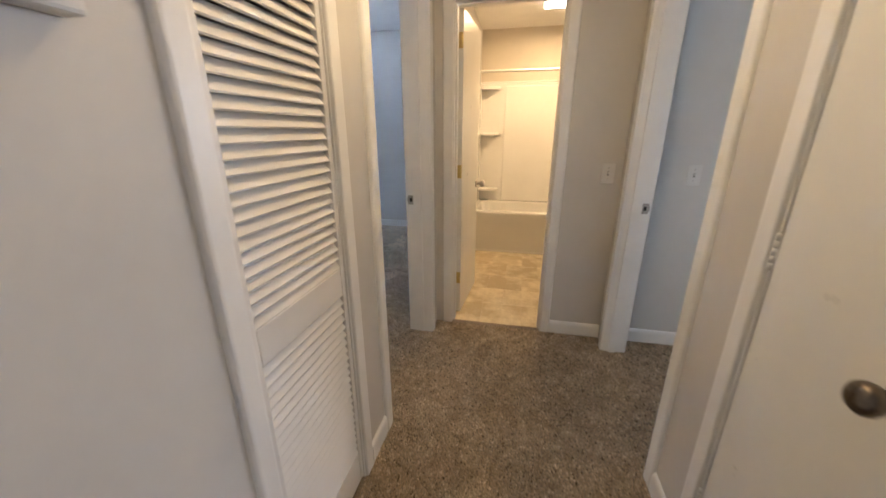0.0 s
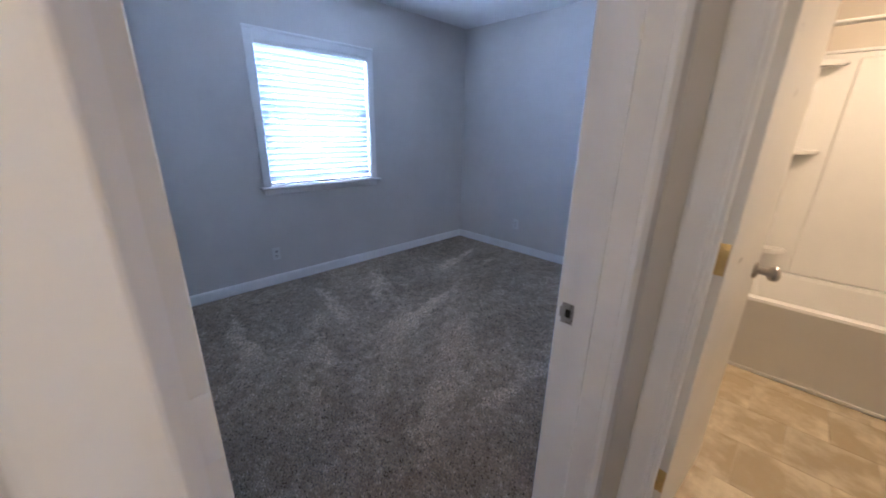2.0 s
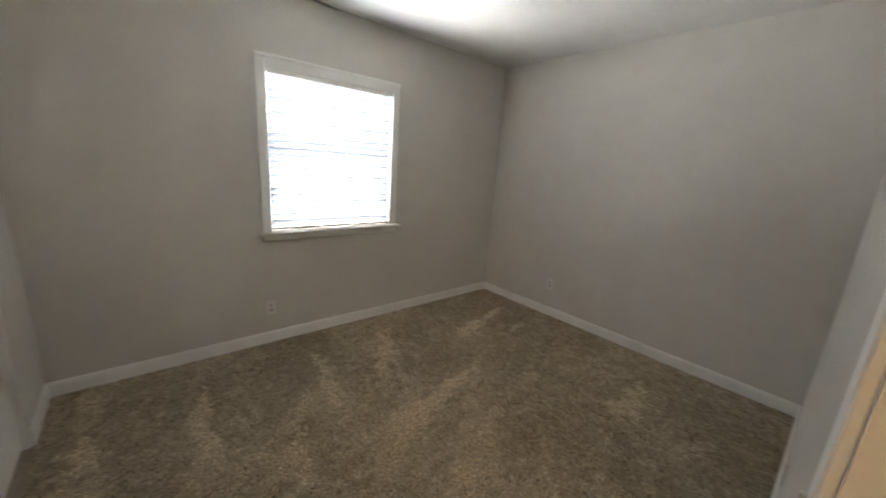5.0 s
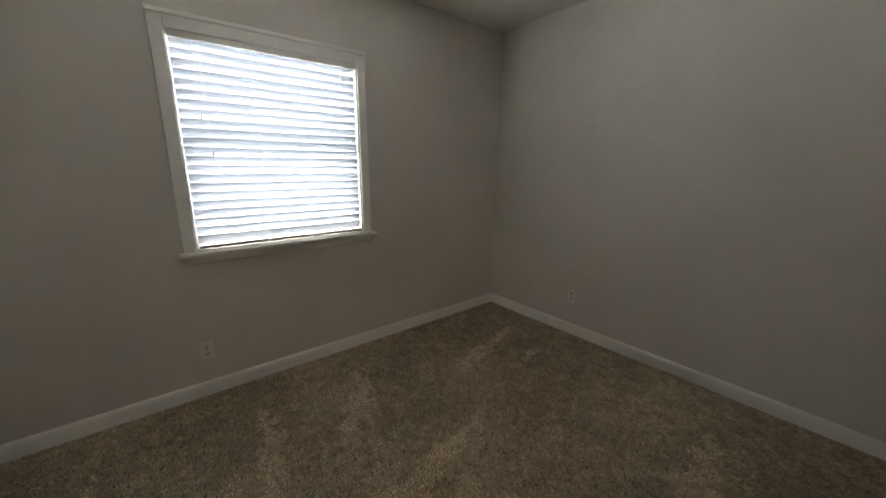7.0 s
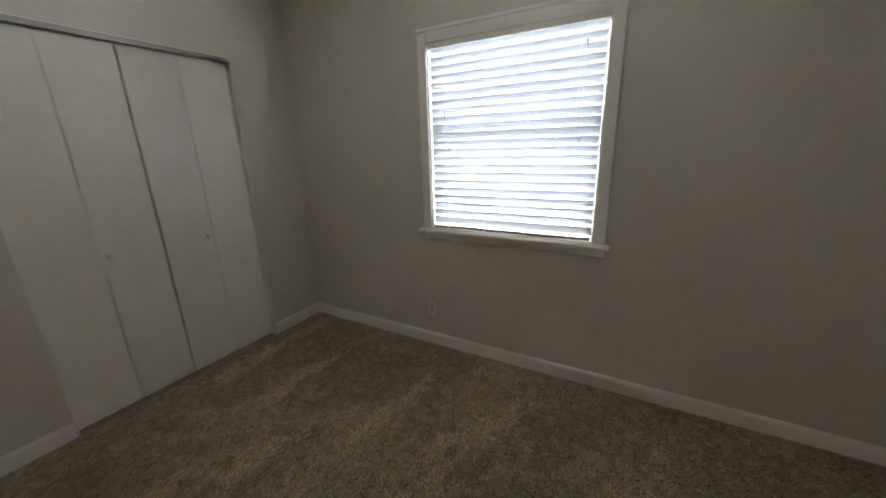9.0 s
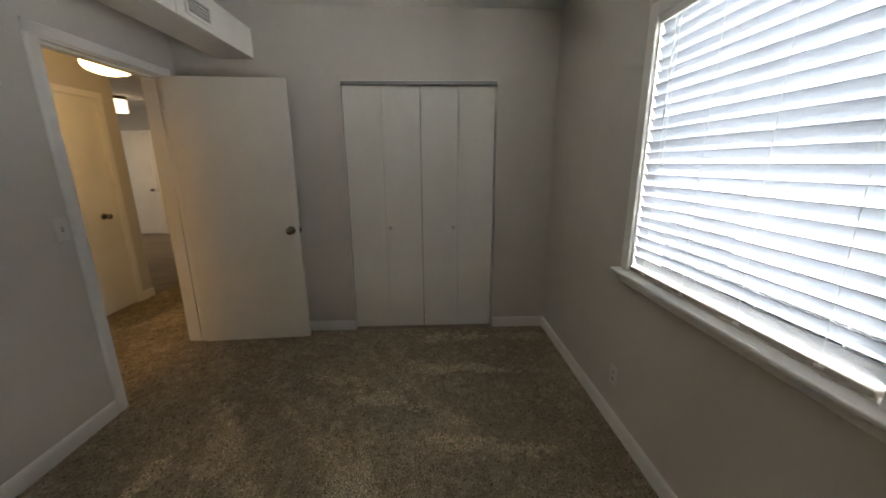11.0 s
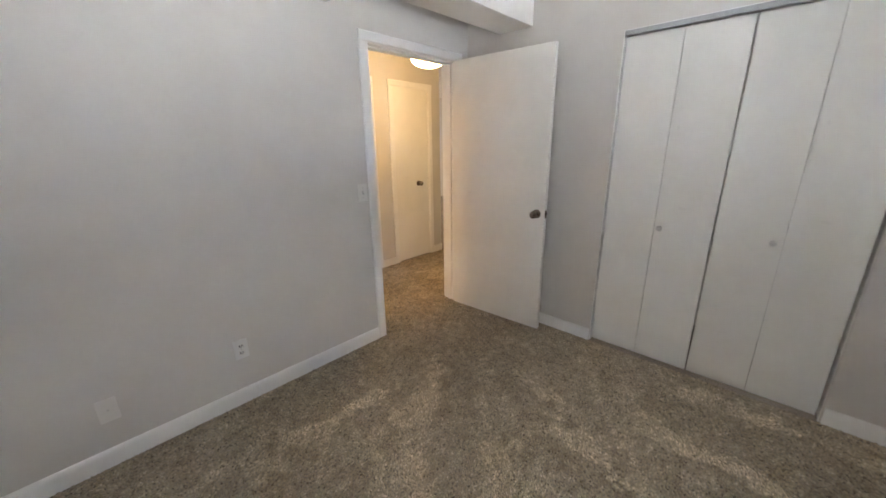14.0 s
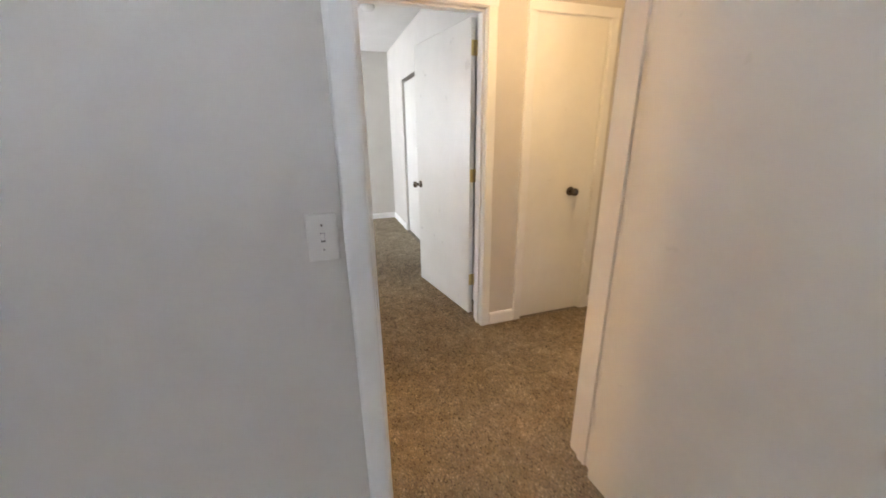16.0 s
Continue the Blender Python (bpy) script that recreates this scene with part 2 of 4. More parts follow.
# ---------------------------------------------------------------- shell
structure("floor", add_box(add_box(bmesh.new(), -0.15, EX1, -0.9, NY + 0.15, -0.12, 0), EX1, 9.4, -5.0, BY0 + 0.03, -0.12, 0), CARPET,
          "mottled grey-brown cut-pile carpet with vacuum tracks", "carpet")
structure("floor_bedroom_other", box_bm(BE1, 9.4, BY0 + 0.03, NY + 0.15, -0.12, 0), CARPET, "mottled grey-brown cut-pile carpet", "carpet")
structure("floor_bathroom", box_bm(EX1, BE1, BY0 + 0.03, BN + 0.25, -0.12, -0.006), VINYL, "tan stone-look vinyl bathroom floor", "floor")
structure("ceiling", box_bm(-0.15, EX1 - 0.09, -0.9, NY + 0.15, H, H + 0.12), CEIL, "matt white textured bedroom ceiling", "ceiling")
structure("ceiling_hall", box_bm(EX1 - 0.09, HE0 + 0.06, -0.98, BY0 + 0.06, HH, H + 0.12), CEIL, "matt white hall ceiling", "ceiling")
structure("ceiling_bathroom", box_bm(EX1 - 0.09, BE1 - 0.06, BY0 + 0.06, NY + 0.15, 2.45, H + 0.12), CEIL, "white bathroom ceiling lit warm", "ceiling")
structure("ceiling_bedroom_other", add_box(box_bm(HE0 + 0.06, 9.4, -0.92, BY0 + 0.06, H, H + 0.12), BE1 - 0.06, 9.4, BY0 + 0.06, NY + 0.15, H, H + 0.12), CEIL, "matt white textured ceiling of the other bedroom", "ceiling")
structure("ceiling_living", add_box(box_bm(2.0, HE0 + 0.06, -5.0, -0.98, H, H + 0.12), HE0 + 0.06, 9.4, -5.0, -0.92, H, H + 0.12), CEIL, "matt white living room ceiling", "ceiling")

wall("wall_west", "y", -0.9, NY + 0.15, -0.15, 0.0, H, [(1.253, 2.290, 0.900, 2.040)], WALL, "light warm grey painted wall with a window")
wall("wall_north", "x", 0.0, EX0, NY, NY + 0.15, H, [], WALL, "light warm grey painted wall")
wall("wall_south", "x", 0.0, EX0, -0.12, 0.0, H, [(0.460, 1.668, 0, 2.043)], WALL, "light warm grey painted wall with a closet opening")
wall("wall_east", "y", -5.0, NY + 0.15, EX0, EX1, H, [(-0.604, -0.142, 0, 2.03), (0.134, 0.986, 0, DH)], WALL, "light grey painted wall between bedroom and hall")
wall("wall_hall_north", "x", EX1, BE1, BY0, BY1, H, [(3.108, 3.751, 0, DH)], WALL, "light beige painted wall with the bathroom doorway")
wall("wall_hall_east", "y", -0.98, BY0, HE0, HE1, H, [(-0.778, -0.222, 0, DH), (0.080, 0.990, 0, DH)], WALL, "light beige painted wall with two doorways")
wall("wall_bathroom_east", "y", BY1, NY + 0.15, BE0, BE1, H, [], WALL, "painted wall beside the bathroom")
wall("wall_bathroom_north", "x", EX1, BE0, BN, BN + 0.12, H, [], BATHWALL, "cream bathroom wall above the tub")
wall("wall_other_south", "x", HE1, 9.4, -0.12, -0.02, H, [(5.35, 7.0, 0, 2.03)], WALL, "light grey wall with a closet opening")
wall("wall_other_east", "y", -0.02, NY + 0.15, 7.95, 8.1, H, [], WALL, "light grey far wall of the other bedroom")
wall("wall_other_north", "x", BE1, 7.95, NY, NY + 0.15, H, [(6.85, 7.85, 0.9, 2.05)], WALL, "light grey wall with a window")
wall("wall_living_north", "x", HE1, 9.4, -0.98, -0.86, H, [], WALL, "light grey living room wall")
# unseen east wall; its opening is added to let the fill lamp in
wall("wall_living_east", "y", -5.0, -0.98, 9.1, 9.25, H, [(-3.7, -2.1, 0.8, 2.1)], WALL, "light grey living room wall with an added opening for fill light")
wall("wall_living_south", "x", EX1, 9.1, FAR - 0.12, FAR, H, [], WALL, "light grey far living room wall")
# closets behind the doors
wall("wall_closet_back", "x", 0.0, EX0, -0.9, -0.78, H, [], WALL, "plain closet back wall")
wall("wall_closet_side", "y", -0.78, -0.12, 1.95, 2.05, H, [], WALL, "plain closet partition")
wall("wall_linen_back", "y", -0.86, -0.12, 4.75, 4.85, H, [], WALL, "plain linen closet back wall")
wall("wall_other_closet_back", "x", 4.85, 9.1, -0.86, -0.78, H, [], WALL, "plain closet back wall")


# ---------------------------------------------------------------- trim
BASE_PROFILE = [(0, 0), (0.014, 0), (0.014, 0.068), (0.0128, 0.078), (0.0095, 0.086), (0.005, 0.091), (0, 0.092)]


def baseboard(name, p0, p1, side, label="white painted baseboard above the carpet"):
    p0, p1, side = Vector((*p0, 0)), Vector((*p1, 0)), Vector((*side, 0))
    if side.cross(p1 - p0).z < 0:
        p0, p1 = p1, p0
    return structure(name, add_sweep(bmesh.new(), BASE_PROFILE, p0, p1, side), TRIM, label, "baseboard")


G = 0.0145
baseboard("baseboard_west", (0, 0), (0, NY), (1, 0))
baseboard("baseboard_north", (G, NY), (EX0, NY), (0, -1))
baseboard("baseboard_east", (EX0, 1.041), (EX0, NY - G), (-1, 0))
baseboard("baseboard_south_a", (G, 0), (0.452, 0), (0, 1))
baseboard("baseboard_south_b", (1.672, 0), (EX0, 0), (0, 1))
baseboard("baseboard_hall_west", (EX1, -0.087), (EX1, 0.079), (1, 0))
baseboard("baseboard_hall_west_b", (EX1, -4.7), (EX1, -0.659), (1, 0))
baseboard("baseboard_hall_north", (3.806, BY0), (HE0, BY0), (0, -1))
baseboard("baseboard_hall_east", (HE0, -0.167), (HE0, 0.025), (-1, 0))
baseboard("baseboard_hall_east_b", (HE0, -0.98), (HE0, -0.833), (-1, 0))
baseboard("baseboard_corner", (HE0, -0.98), (9.1, -0.98), (0, -1))
baseboard("baseboard_other_switch", (HE1, BY0), (BE1, BY0), (0, -1))
baseboard("baseboard_other_bath", (BE1, BY0), (BE1, NY), (1, 0))
baseboard("baseboard_other_north", (BE1 + G, NY), (7.95, NY), (0, -1))
baseboard("baseboard_other_east", (7.95, -0.02), (7.95, NY - G), (-1, 0))
baseboard("baseboard_other_south", (7.03, -0.02), (7.95 - G, -0.02), (0, 1))
baseboard("baseboard_living_south", (EX1 + G, FAR), (6.55, FAR), (0, 1))

CASING = [(0, 0), (0.012, 0), (0.0152, 0.003), (0.016, 0.008), (0.016, 0.050), (0.0145, 0.056), (0.010, 0.0605), (0.004, 0.062), (0, 0.062)]


def casing(name, along, face, out, a0, a1, top, label="white painted door casing", low=0.0):
    """Flat moulded casing round an opening from a0 to a1 on the face of a wall; out is +1 or -1."""
    bm = bmesh.new()
    e = -0.009

    def pt(a, z):
        return Vector((a, face, z)) if along == "x" else Vector((face, a, z))

    side = Vector((0, out, 0)) if along == "x" else Vector((out, 0, 0))
    alongv = Vector((1, 0, 0)) if along == "x" else Vector((0, 1, 0))

    def strip(p, q, away):
        ends = [[bm.verts.new(b + side * o + away * u) for o, u in CASING] for b in (p, q)]
        n = len(CASING)
        for i in range(n):
            j = (i + 1) % n
            bm.faces.new((ends[0][i], ends[0][j], ends[1][j], ends[1][i]))
        bm.faces.new(ends[0][::-1])
        bm.faces.new(ends[1])

    strip(pt(a0 - e, low), pt(a0 - e, top + e), -alongv)
    strip(pt(a1 + e, low), pt(a1 + e, top + e), alongv)
    w = 0.062
    strip(pt(a0 - e - w, top + e + 0.001), pt(a1 + e + w, top + e + 0.001), Vector((0, 0, 1)))
    return structure(name, bm, TRIM, label, "door casing")


def jamb(name, along, f0, f1, a0, a1, top, stop_at, label="white painted door jamb with a stop"):
    """Boards that line an opening, with a door stop."""
    bm = bmesh.new()
    t = 0.014

    def b(u0, u1, w0, w1, z0, z1):
        add_box(bm, *((u0, u1, w0, w1) if along == "x" else (w0, w1, u0, u1)), z0, z1)

    b(a0 + 0.001, a0 + t, f0 - 0.002, f1 + 0.002, 0, top)
    b(a1 - t, a1 - 0.001, f0 - 0.002, f1 + 0.002, 0, top)
    b(a0 + t, a1 - t, f0 - 0.002, f1 + 0.002, top - t, top - 0.001)
    s0, s1 = stop_at
    b(a0 + t, a0 + t + 0.011, s0, s1, 0, top - t)
    b(a1 - t - 0.011, a1 - t, s0, s1, 0, top - t)
    b(a0 + t + 0.011, a1 - t - 0.011, s0, s1, top - t - 0.011, top - t)
    return structure(name, bm, TRIM, label, "door jamb")


casing("trim_bedroom_door_inside", "y", EX0, -1, 0.134, 0.986, DH)
casing("trim_bedroom_door_hall", "y", EX1, 1, 0.134, 0.986, DH)
jamb("trim_bedroom_jamb", "y", EX0, EX1, 0.134, 0.986, DH, (EX0 + 0.045, EX0 + 0.09))
casing("trim_bath_door_hall", "x", BY0, -1, 3.108, 3.751, DH)
casing("trim_bath_door_inside", "x", BY1, 1, 3.108, 3.751, DH)
jamb("trim_bath_jamb", "x", BY0, BY1, 3.108, 3.751, DH, (BY0 + 0.03, BY0 + 0.075))
casing("trim_other_door_hall", "y", HE0, -1, 0.080, 0.990, DH)
casing("trim_other_door_inside", "y", HE1, 1, 0.080, 0.990, DH)
jamb("trim_other_jamb", "y", HE0, HE1, 0.080, 0.990, DH, (HE0 + 0.03, HE0 + 0.07))
casing("trim_linen_door", "y", HE0, -1, -0.778, -0.222, DH)
jamb("trim_linen_jamb", "y", HE0, HE1, -0.778, -0.222, DH, (HE0 + 0.05, HE0 + 0.08))
casing("trim_louvre_door", "y", EX1, 1, -0.604, -0.142, 2.03)
jamb("trim_louvre_jamb", "y", EX0, EX1, -0.604, -0.142, 2.03, (EX1 - 0.09, EX1 - 0.06))

# ---------------------------------------------------------------- doors
KNOB = [(0, 0), (0.031, 0), (0.032, 0.004), (0.026, 0.010), (0.013, 0.014), (0.012, 0.030), (0.016, 0.036), (0.024, 0.042), (0.0275, 0.052), (0.0265, 0.062), (0.020, 0.069), (0.010, 0.072), (0, 0.0725)]


def knob(parent, x, z, face_y, out, mat, label):
    """A round knob with its rose on the door face at y = face_y, standing out along out * y."""
    m = Matrix.Translation((x, face_y, z)) @ Matrix.Rotation(radians(-90 * out), 4, "X")
    k = part("door_knob", add_lathe(bmesh.new(), KNOB[4:], m), mat, parent, label)
    part("rose", add_lathe(bmesh.new(), KNOB[:5], m), mat, k)
    return k


def hinge_bm(z, barrel_y, r=0.0058, screws=True):
    """A butt hinge at the door's hinge edge, leaf on the edge of the slab and barrel proud of the face."""
    bm = bmesh.new()
    add_box(bm, -0.0022, 0.0005, 0.002, 0.034, z - 0.044, z + 0.044, 0.0006, 1)
    if barrel_y > 0.03:
        add_box(bm, -0.037, -0.004, 0.0325, 0.0348, z - 0.044, z + 0.044, 0.0006, 1)
    for sy, sz in ((0.010, 0.028), (0.024, 0.0), (0.010, -0.028)) if screws else ():
        add_lathe(bm, [(0.0042, 0), (0.0036, 0.0012), (0, 0.0014)], Matrix.Translation((-0.0022, sy, z + sz)) @ Matrix.Rotation(radians(-90), 4, "Y"), 8)
    for k in range(5):
        z0 = z - 0.044 + k * 0.0178
        add_lathe(bm, [(0, z0), (r, z0), (r, z0 + 0.0172), (0, z0 + 0.0172)], Matrix.Translation((-0.004, barrel_y, 0)), 10)
    return bm


def flush_door(name, width, label, m, hinge_z=(0.29, 1.07, 1.86), knobs=((1, STEEL), (-1, STEEL)), height=2.018, knob_z=0.925, flip=False, backset=0.062, hinge_mat=None):
    """A flush slab: x from the hinge to the latch edge, y from 0 (barrel side) to its thickness."""
    t = 0.035
    d = root(name, m, label, "door", "structure")
    leaf = part("door_leaf", box_bm(0.002, width - 0.002, 0.0, t, 0.012, 0.012 + height, bevel=0.0018, seg=1), DOOR, d)
    for out, mat in knobs:
        knob(d, width - backset, knob_z, t if out > 0 else 0.0, out, mat, "round satin metal door knob")
    for z in hinge_z:
        part("hinge", hinge_bm(z, t + 0.0045 if flip else -0.0045, 0.0052 if hinge_mat else 0.0058, not hinge_mat), hinge_mat or BRASS, d, "painted butt hinge" if hinge_mat else "brass butt hinge")
    lt = part("latch_plate", box_bm(width - 0.003, width - 0.0008, 0.006, 0.029, knob_z - 0.028, knob_z + 0.028), BRONZE, d, "dark steel latch plate")
    part("latch_bolt", box_bm(width - 0.0015, width + 0.008, 0.011, 0.024, knob_z - 0.009, knob_z + 0.009, bevel=0.002, seg=1), BRONZE, lt)
    return d



def door_pose(x, y, dx, dy):
    return pose(x, y, 0, 0, 0, math.degrees(math.atan2(dy, dx)))


flush_door("door_1", 0.833, "white flush bedroom door standing open with a round knob", door_pose(2.855, 0.186, -0.832, -0.050),
           knobs=((-1, BRONZE), (1, BRONZE)), flip=True, hinge_mat=TRIM)
flush_door("door_2", 0.872, "white flush bedroom door standing open into the other room", door_pose(4.316, 0.078, 0.87, 0.155),
           knobs=((-1, BRONZE), (1, BRONZE)))
flush_door("door_3", 0.526, "white flush closet door, shut, with a bronze knob", door_pose(HE0 + 0.0015, -0.237, 0, -1), knobs=((-1, BRONZE),), backset=0.178, knob_z=0.950, hinge_mat=TRIM)
flush_door("door_4", 0.565, "white flush bathroom door standing open", door_pose(3.152, 1.284, 0.040, 0.552), knobs=((-1, STEEL), (1, STEEL)), flip=True)


def strike_plate(m, label):
    """Lipped strike plate let into a jamb; its face looks along local z."""
    bm = bmesh.new()
    for x0, x1, y0, y1 in ((-0.014, 0.018, 0.012, 0.029), (-0.014, 0.018, -0.029, -0.012), (-0.014, -0.007, -0.012, 0.012), (0.008, 0.018, -0.012, 0.012)):
        add_box(bm, x0, x1, y0, y1, 0, 0.0016)
    add_box(bm, 0.018, 0.024, -0.015, 0.015, -0.002, 0.0012, 0.0005, 1)
    p = thing("strike_plate", bm, STEEL, label, "strike plate", m=m)
    # dark sheet puts the bolt hole's shade into colour
    part("bolt_hole", box_bm(-0.007, 0.008, -0.012, 0.012, 0.0001, 0.0006), HOLESHADE, p)
    for y in (-0.021, 0.021):
        part("screw", add_lathe(bmesh.new(), [(0.0045, 0.0012), (0.004, 0.0024), (0, 0.0026)], Matrix.Translation((0, y, 0)), 10), STEEL, p)
    return p


def frame_pose(origin, ax, az):
    """A pose whose local x and z run along ax and az."""
    ax, az = Vector(ax), Vector(az)
    ay = az.cross(ax)
    m = Matrix((ax, ay, az)).transposed().to_4x4()
    m.translation = origin
    return m


strike_plate(frame_pose((EX0 + 0.022, 0.972, 0.925), (-1, 0, 0), (0, -1, 0)), "satin steel strike plate on the bedroom door jamb")
strike_plate(frame_pose((HE1 - 0.020, 0.976, 0.925), (1, 0, 0), (0, -1, 0)), "bronzed steel strike plate on the other bedroom jamb")

# ---------------------------------------------------------------- window and blind
WY0, WY1, WZ0, WZ1 = 1.253, 2.290, 0.900, 2.040


def window_unit(name, m, y0, y1, z0, z1, label, depth=0.15):
    """A double-hung window in a wall that faces local +x at x = 0, with casing, stool and apron."""
    w = root(name, m, label, "window", "structure")
    bm = bmesh.new()
    t = 0.012
    add_box(bm, -depth, 0.001, y0 + 0.001, y0 + t, z0, z1)
    add_box(bm, -depth, 0.001, y1 - t, y1 - 0.001, z0, z1)
    add_box(bm, -depth, 0.001, y0 + t, y1 - t, z1 - t, z1 - 0.001)
    part("window_liner", bm, TRIM, w)
    c = 0.058
    bm = bmesh.new()
    add_box(bm, 0.0005, 0.017, y0 - c, y0 + 0.004, z0 - 0.001, z1 + c, 0.004)
    add_box(bm, 0.0005, 0.017, y1 - 0.004, y1 + c, z0 - 0.001, z1 + c, 0.004)
    add_box(bm, 0.0005, 0.0165, y0 + 0.0045, y1 - 0.0045, z1 - 0.004, z1 + c + 0.022, 0.004)
    add_box(bm, 0.0005, 0.023, y0 - c - 0.004, y1 + c + 0.004, z1 + c + 0.0005, z1 + c + 0.024, 0.005)
    part("window_casing", bm, TRIM, w)
    part("window_sill", box_bm(-depth + 0.01, 0.062, y0 - c - 0.028, y1 + c + 0.028, z0 - 0.022, z0 - 0.0012, bevel=0.007, seg=3), TRIM, w, "white painted window sill with a rounded nose")
    part("apron", box_bm(0.0005, 0.015, y0 - c, y1 + c, z0 - 0.072, z0 - 0.0225, bevel=0.005), TRIM, w)
    zm = (z0 + z1) / 2 + 0.02
    for nm, xa, za, zb in (("lower_sash", -0.088, z0, zm + 0.02), ("upper_sash", -0.118, zm - 0.02, z1 - t)):
        bm = bmesh.new()
        f = 0.042
        ya, yb = y0 + t + 0.001, y1 - t - 0.001
        add_box(bm, xa, xa + 0.028, ya, ya + f, za, zb, 0.003, 1)
        add_box(bm, xa, xa + 0.028, yb - f, yb, za, zb, 0.003, 1)
        add_box(bm, xa, xa + 0.028, ya + f, yb - f, za, za + f, 0.003, 1)
        add_box(bm, xa, xa + 0.028, ya + f, yb - f, zb - f, zb, 0.003, 1)
        sash = part(nm, bm, PLASTIC, w)
        g = part("pane", box_bm(xa + 0.012, xa + 0.016, ya + f - 0.004, yb - f + 0.004, za + f - 0.004, zb - f + 0.004), GLASS, sash, "clear glass pane")
        g.visible_shadow = False
    return w


def blind(m, y0, y1, z0, z1, label, tilt=-67):
    """A venetian blind with a valance, slats, bottom rail, ladders and cords; it hangs in the opening, facing local +x."""
    b = root("window_blind", m, label, "window blind")
    rnd = random.Random(5)
    part("valance", box_bm(-0.002, 0.011, y0 - 0.001, y1 + 0.001, z1 - 0.024, z1 + 0.012, bevel=0.004), TRIM, b)
    part("headrail", box_bm(-0.046, -0.004, y0 + 0.004, y1 - 0.004, z1 - 0.022, z1 + 0.010), PLASTIC, b)
    n, pitch = 22, 0.0485
    top = z1 - 0.043
    cx = -0.0125
    prof = [(-0.0262, -0.0008), (-0.0262, 0.0012), (-0.013, 0.0028), (0, 0.0036), (0.013, 0.0028), (0.0250, 0.0024), (0.0264, 0.0016), (0.0264, -0.0016), (0.0250, -0.0024), (0.013, -0.0004), (0, 0.0004), (-0.013, -0.0004)]
    bm = bmesh.new()
    ends = [[bm.verts.new((x, y, z)) for x, z in prof] for y in (y0 + 0.002, y1 - 0.002)]
    k = len(prof)
    for i in range(k):
        j = (i + 1) % k
        bm.faces.new((ends[0][i], ends[0][j], ends[1][j], ends[1][i]))
    bm.faces.new(ends[0][::-1])
    bm.faces.new(ends[1])
    me = mesh_of(bm, "slat", SLAT)
    for i in range(n):
        s = new("slat", me)
        s.parent = b
        s.matrix_local = Matrix.Translation((cx, 0, top - i * pitch)) @ Matrix.Rotation(radians(tilt + rnd.uniform(-0.3, 0.3)), 4, "Y") @ Matrix.Rotation(radians(rnd.uniform(-0.05, 0.05)), 4, "X")
    zb = top - n * pitch + 0.004
    part("bottom_rail", box_bm(cx - 0.025, cx + 0.025, y0 + 0.006, y1 - 0.006, zb - 0.009, zb + 0.009, bevel=0.004), RAIL, b, "plastic bottom rail coloured dark as if backlit")
    for f in (0.12, 0.37, 0.63, 0.88):
        y = y0 + (y1 - y0) * f
        bm = bmesh.new()
        for dx in (-0.026, 0.026):
            add_box(bm, cx + dx - 0.0007, cx + dx + 0.0007, y - 0.0007, y + 0.0007, zb, z1 - 0.02)
        part("ladder_cord", bm, PLASTIC, b)
        part("cord_clip", box_bm(cx + 0.024, cx + 0.029, y - 0.012, y + 0.012, zb - 0.006, zb + 0.005, bevel=0.0015, seg=1), ACRYLIC, b)
    for f, zt in ((0.10, 1.64), (0.13, 1.44), (0.90, 1.46), (0.905, 1.93)):
        y = y0 + (y1 - y0) * f
        c = part("pull_cord", box_bm(0.0020, 0.0035, y - 0.0008, y + 0.0008, zt, z1 - 0.022), PLASTIC, b)
        part("tassel", add_lathe(bmesh.new(), [(0, zt + 0.004), (0.003, zt + 0.002), (0.0055, zt - 0.022), (0.004, zt - 0.028), (0, zt - 0.028)], Matrix.Translation((0.0028, y, 0)), 10), TRACK, c, "grey plastic cord tassel")
    return b


window_unit("window_1", Matrix(), WY0, WY1, WZ0, WZ1, "white double-hung window with painted casing and sill")
blind(Matrix(), WY0 + 0.0145, WY1 - 0.0145, WZ0, WZ1 - 0.014, "white venetian blind lowered with half-open slats")
# the window of the other bedroom, in its north wall
OTHER = Matrix.Translation((7.35, NY, 0)) @ Matrix.Rotation(radians(-90), 4, "Z")
window_unit("window_2", OTHER, -0.5, 0.5, 0.9, 2.05, "white double-hung window of the other bedroom")

# ---------------------------------------------------------------- bedroom closet
def bifold(x0, x1, knob_x, label):
    """One pair of flush bifold panels at the face of the south wall."""
    d = root("bifold_door", pose(x0, -0.030, 0), label, "closet door", "", "bifold closet doors")
    w = (x1 - x0) / 2
    for i in range(2):
        p = part("panel", box_bm(i * w + 0.0012, (i + 1) * w - 0.0012, -0.032, 0.0, 0.012, 2.008, bevel=0.0016, seg=2), DOOR, d)
        for z in (0.25, 1.0, 1.8):
            part("hinge", box_bm(w - 0.02, w + 0.02, -0.036, -0.0325, z - 0.03, z + 0.03), STEEL, p) if i else None
    k = [(0.011, 0), (0.009, 0.006), (0.0085, 0.012), (0.014, 0.018), (0.0165, 0.024), (0.014, 0.030), (0, 0.032)]
    part("closet_knob", add_lathe(bmesh.new(), k, Matrix.Translation((knob_x - x0, 0, 0.905)) @ Matrix.Rotation(radians(-90), 4, "X"), 18), PLASTIC, d, "small white round knob")
    return d


bifold(0.473, 1.0600, 0.807, "white flush bifold closet door, shut")
bifold(1.0665, 1.661, 1.332, "white flush bifold closet door, shut")
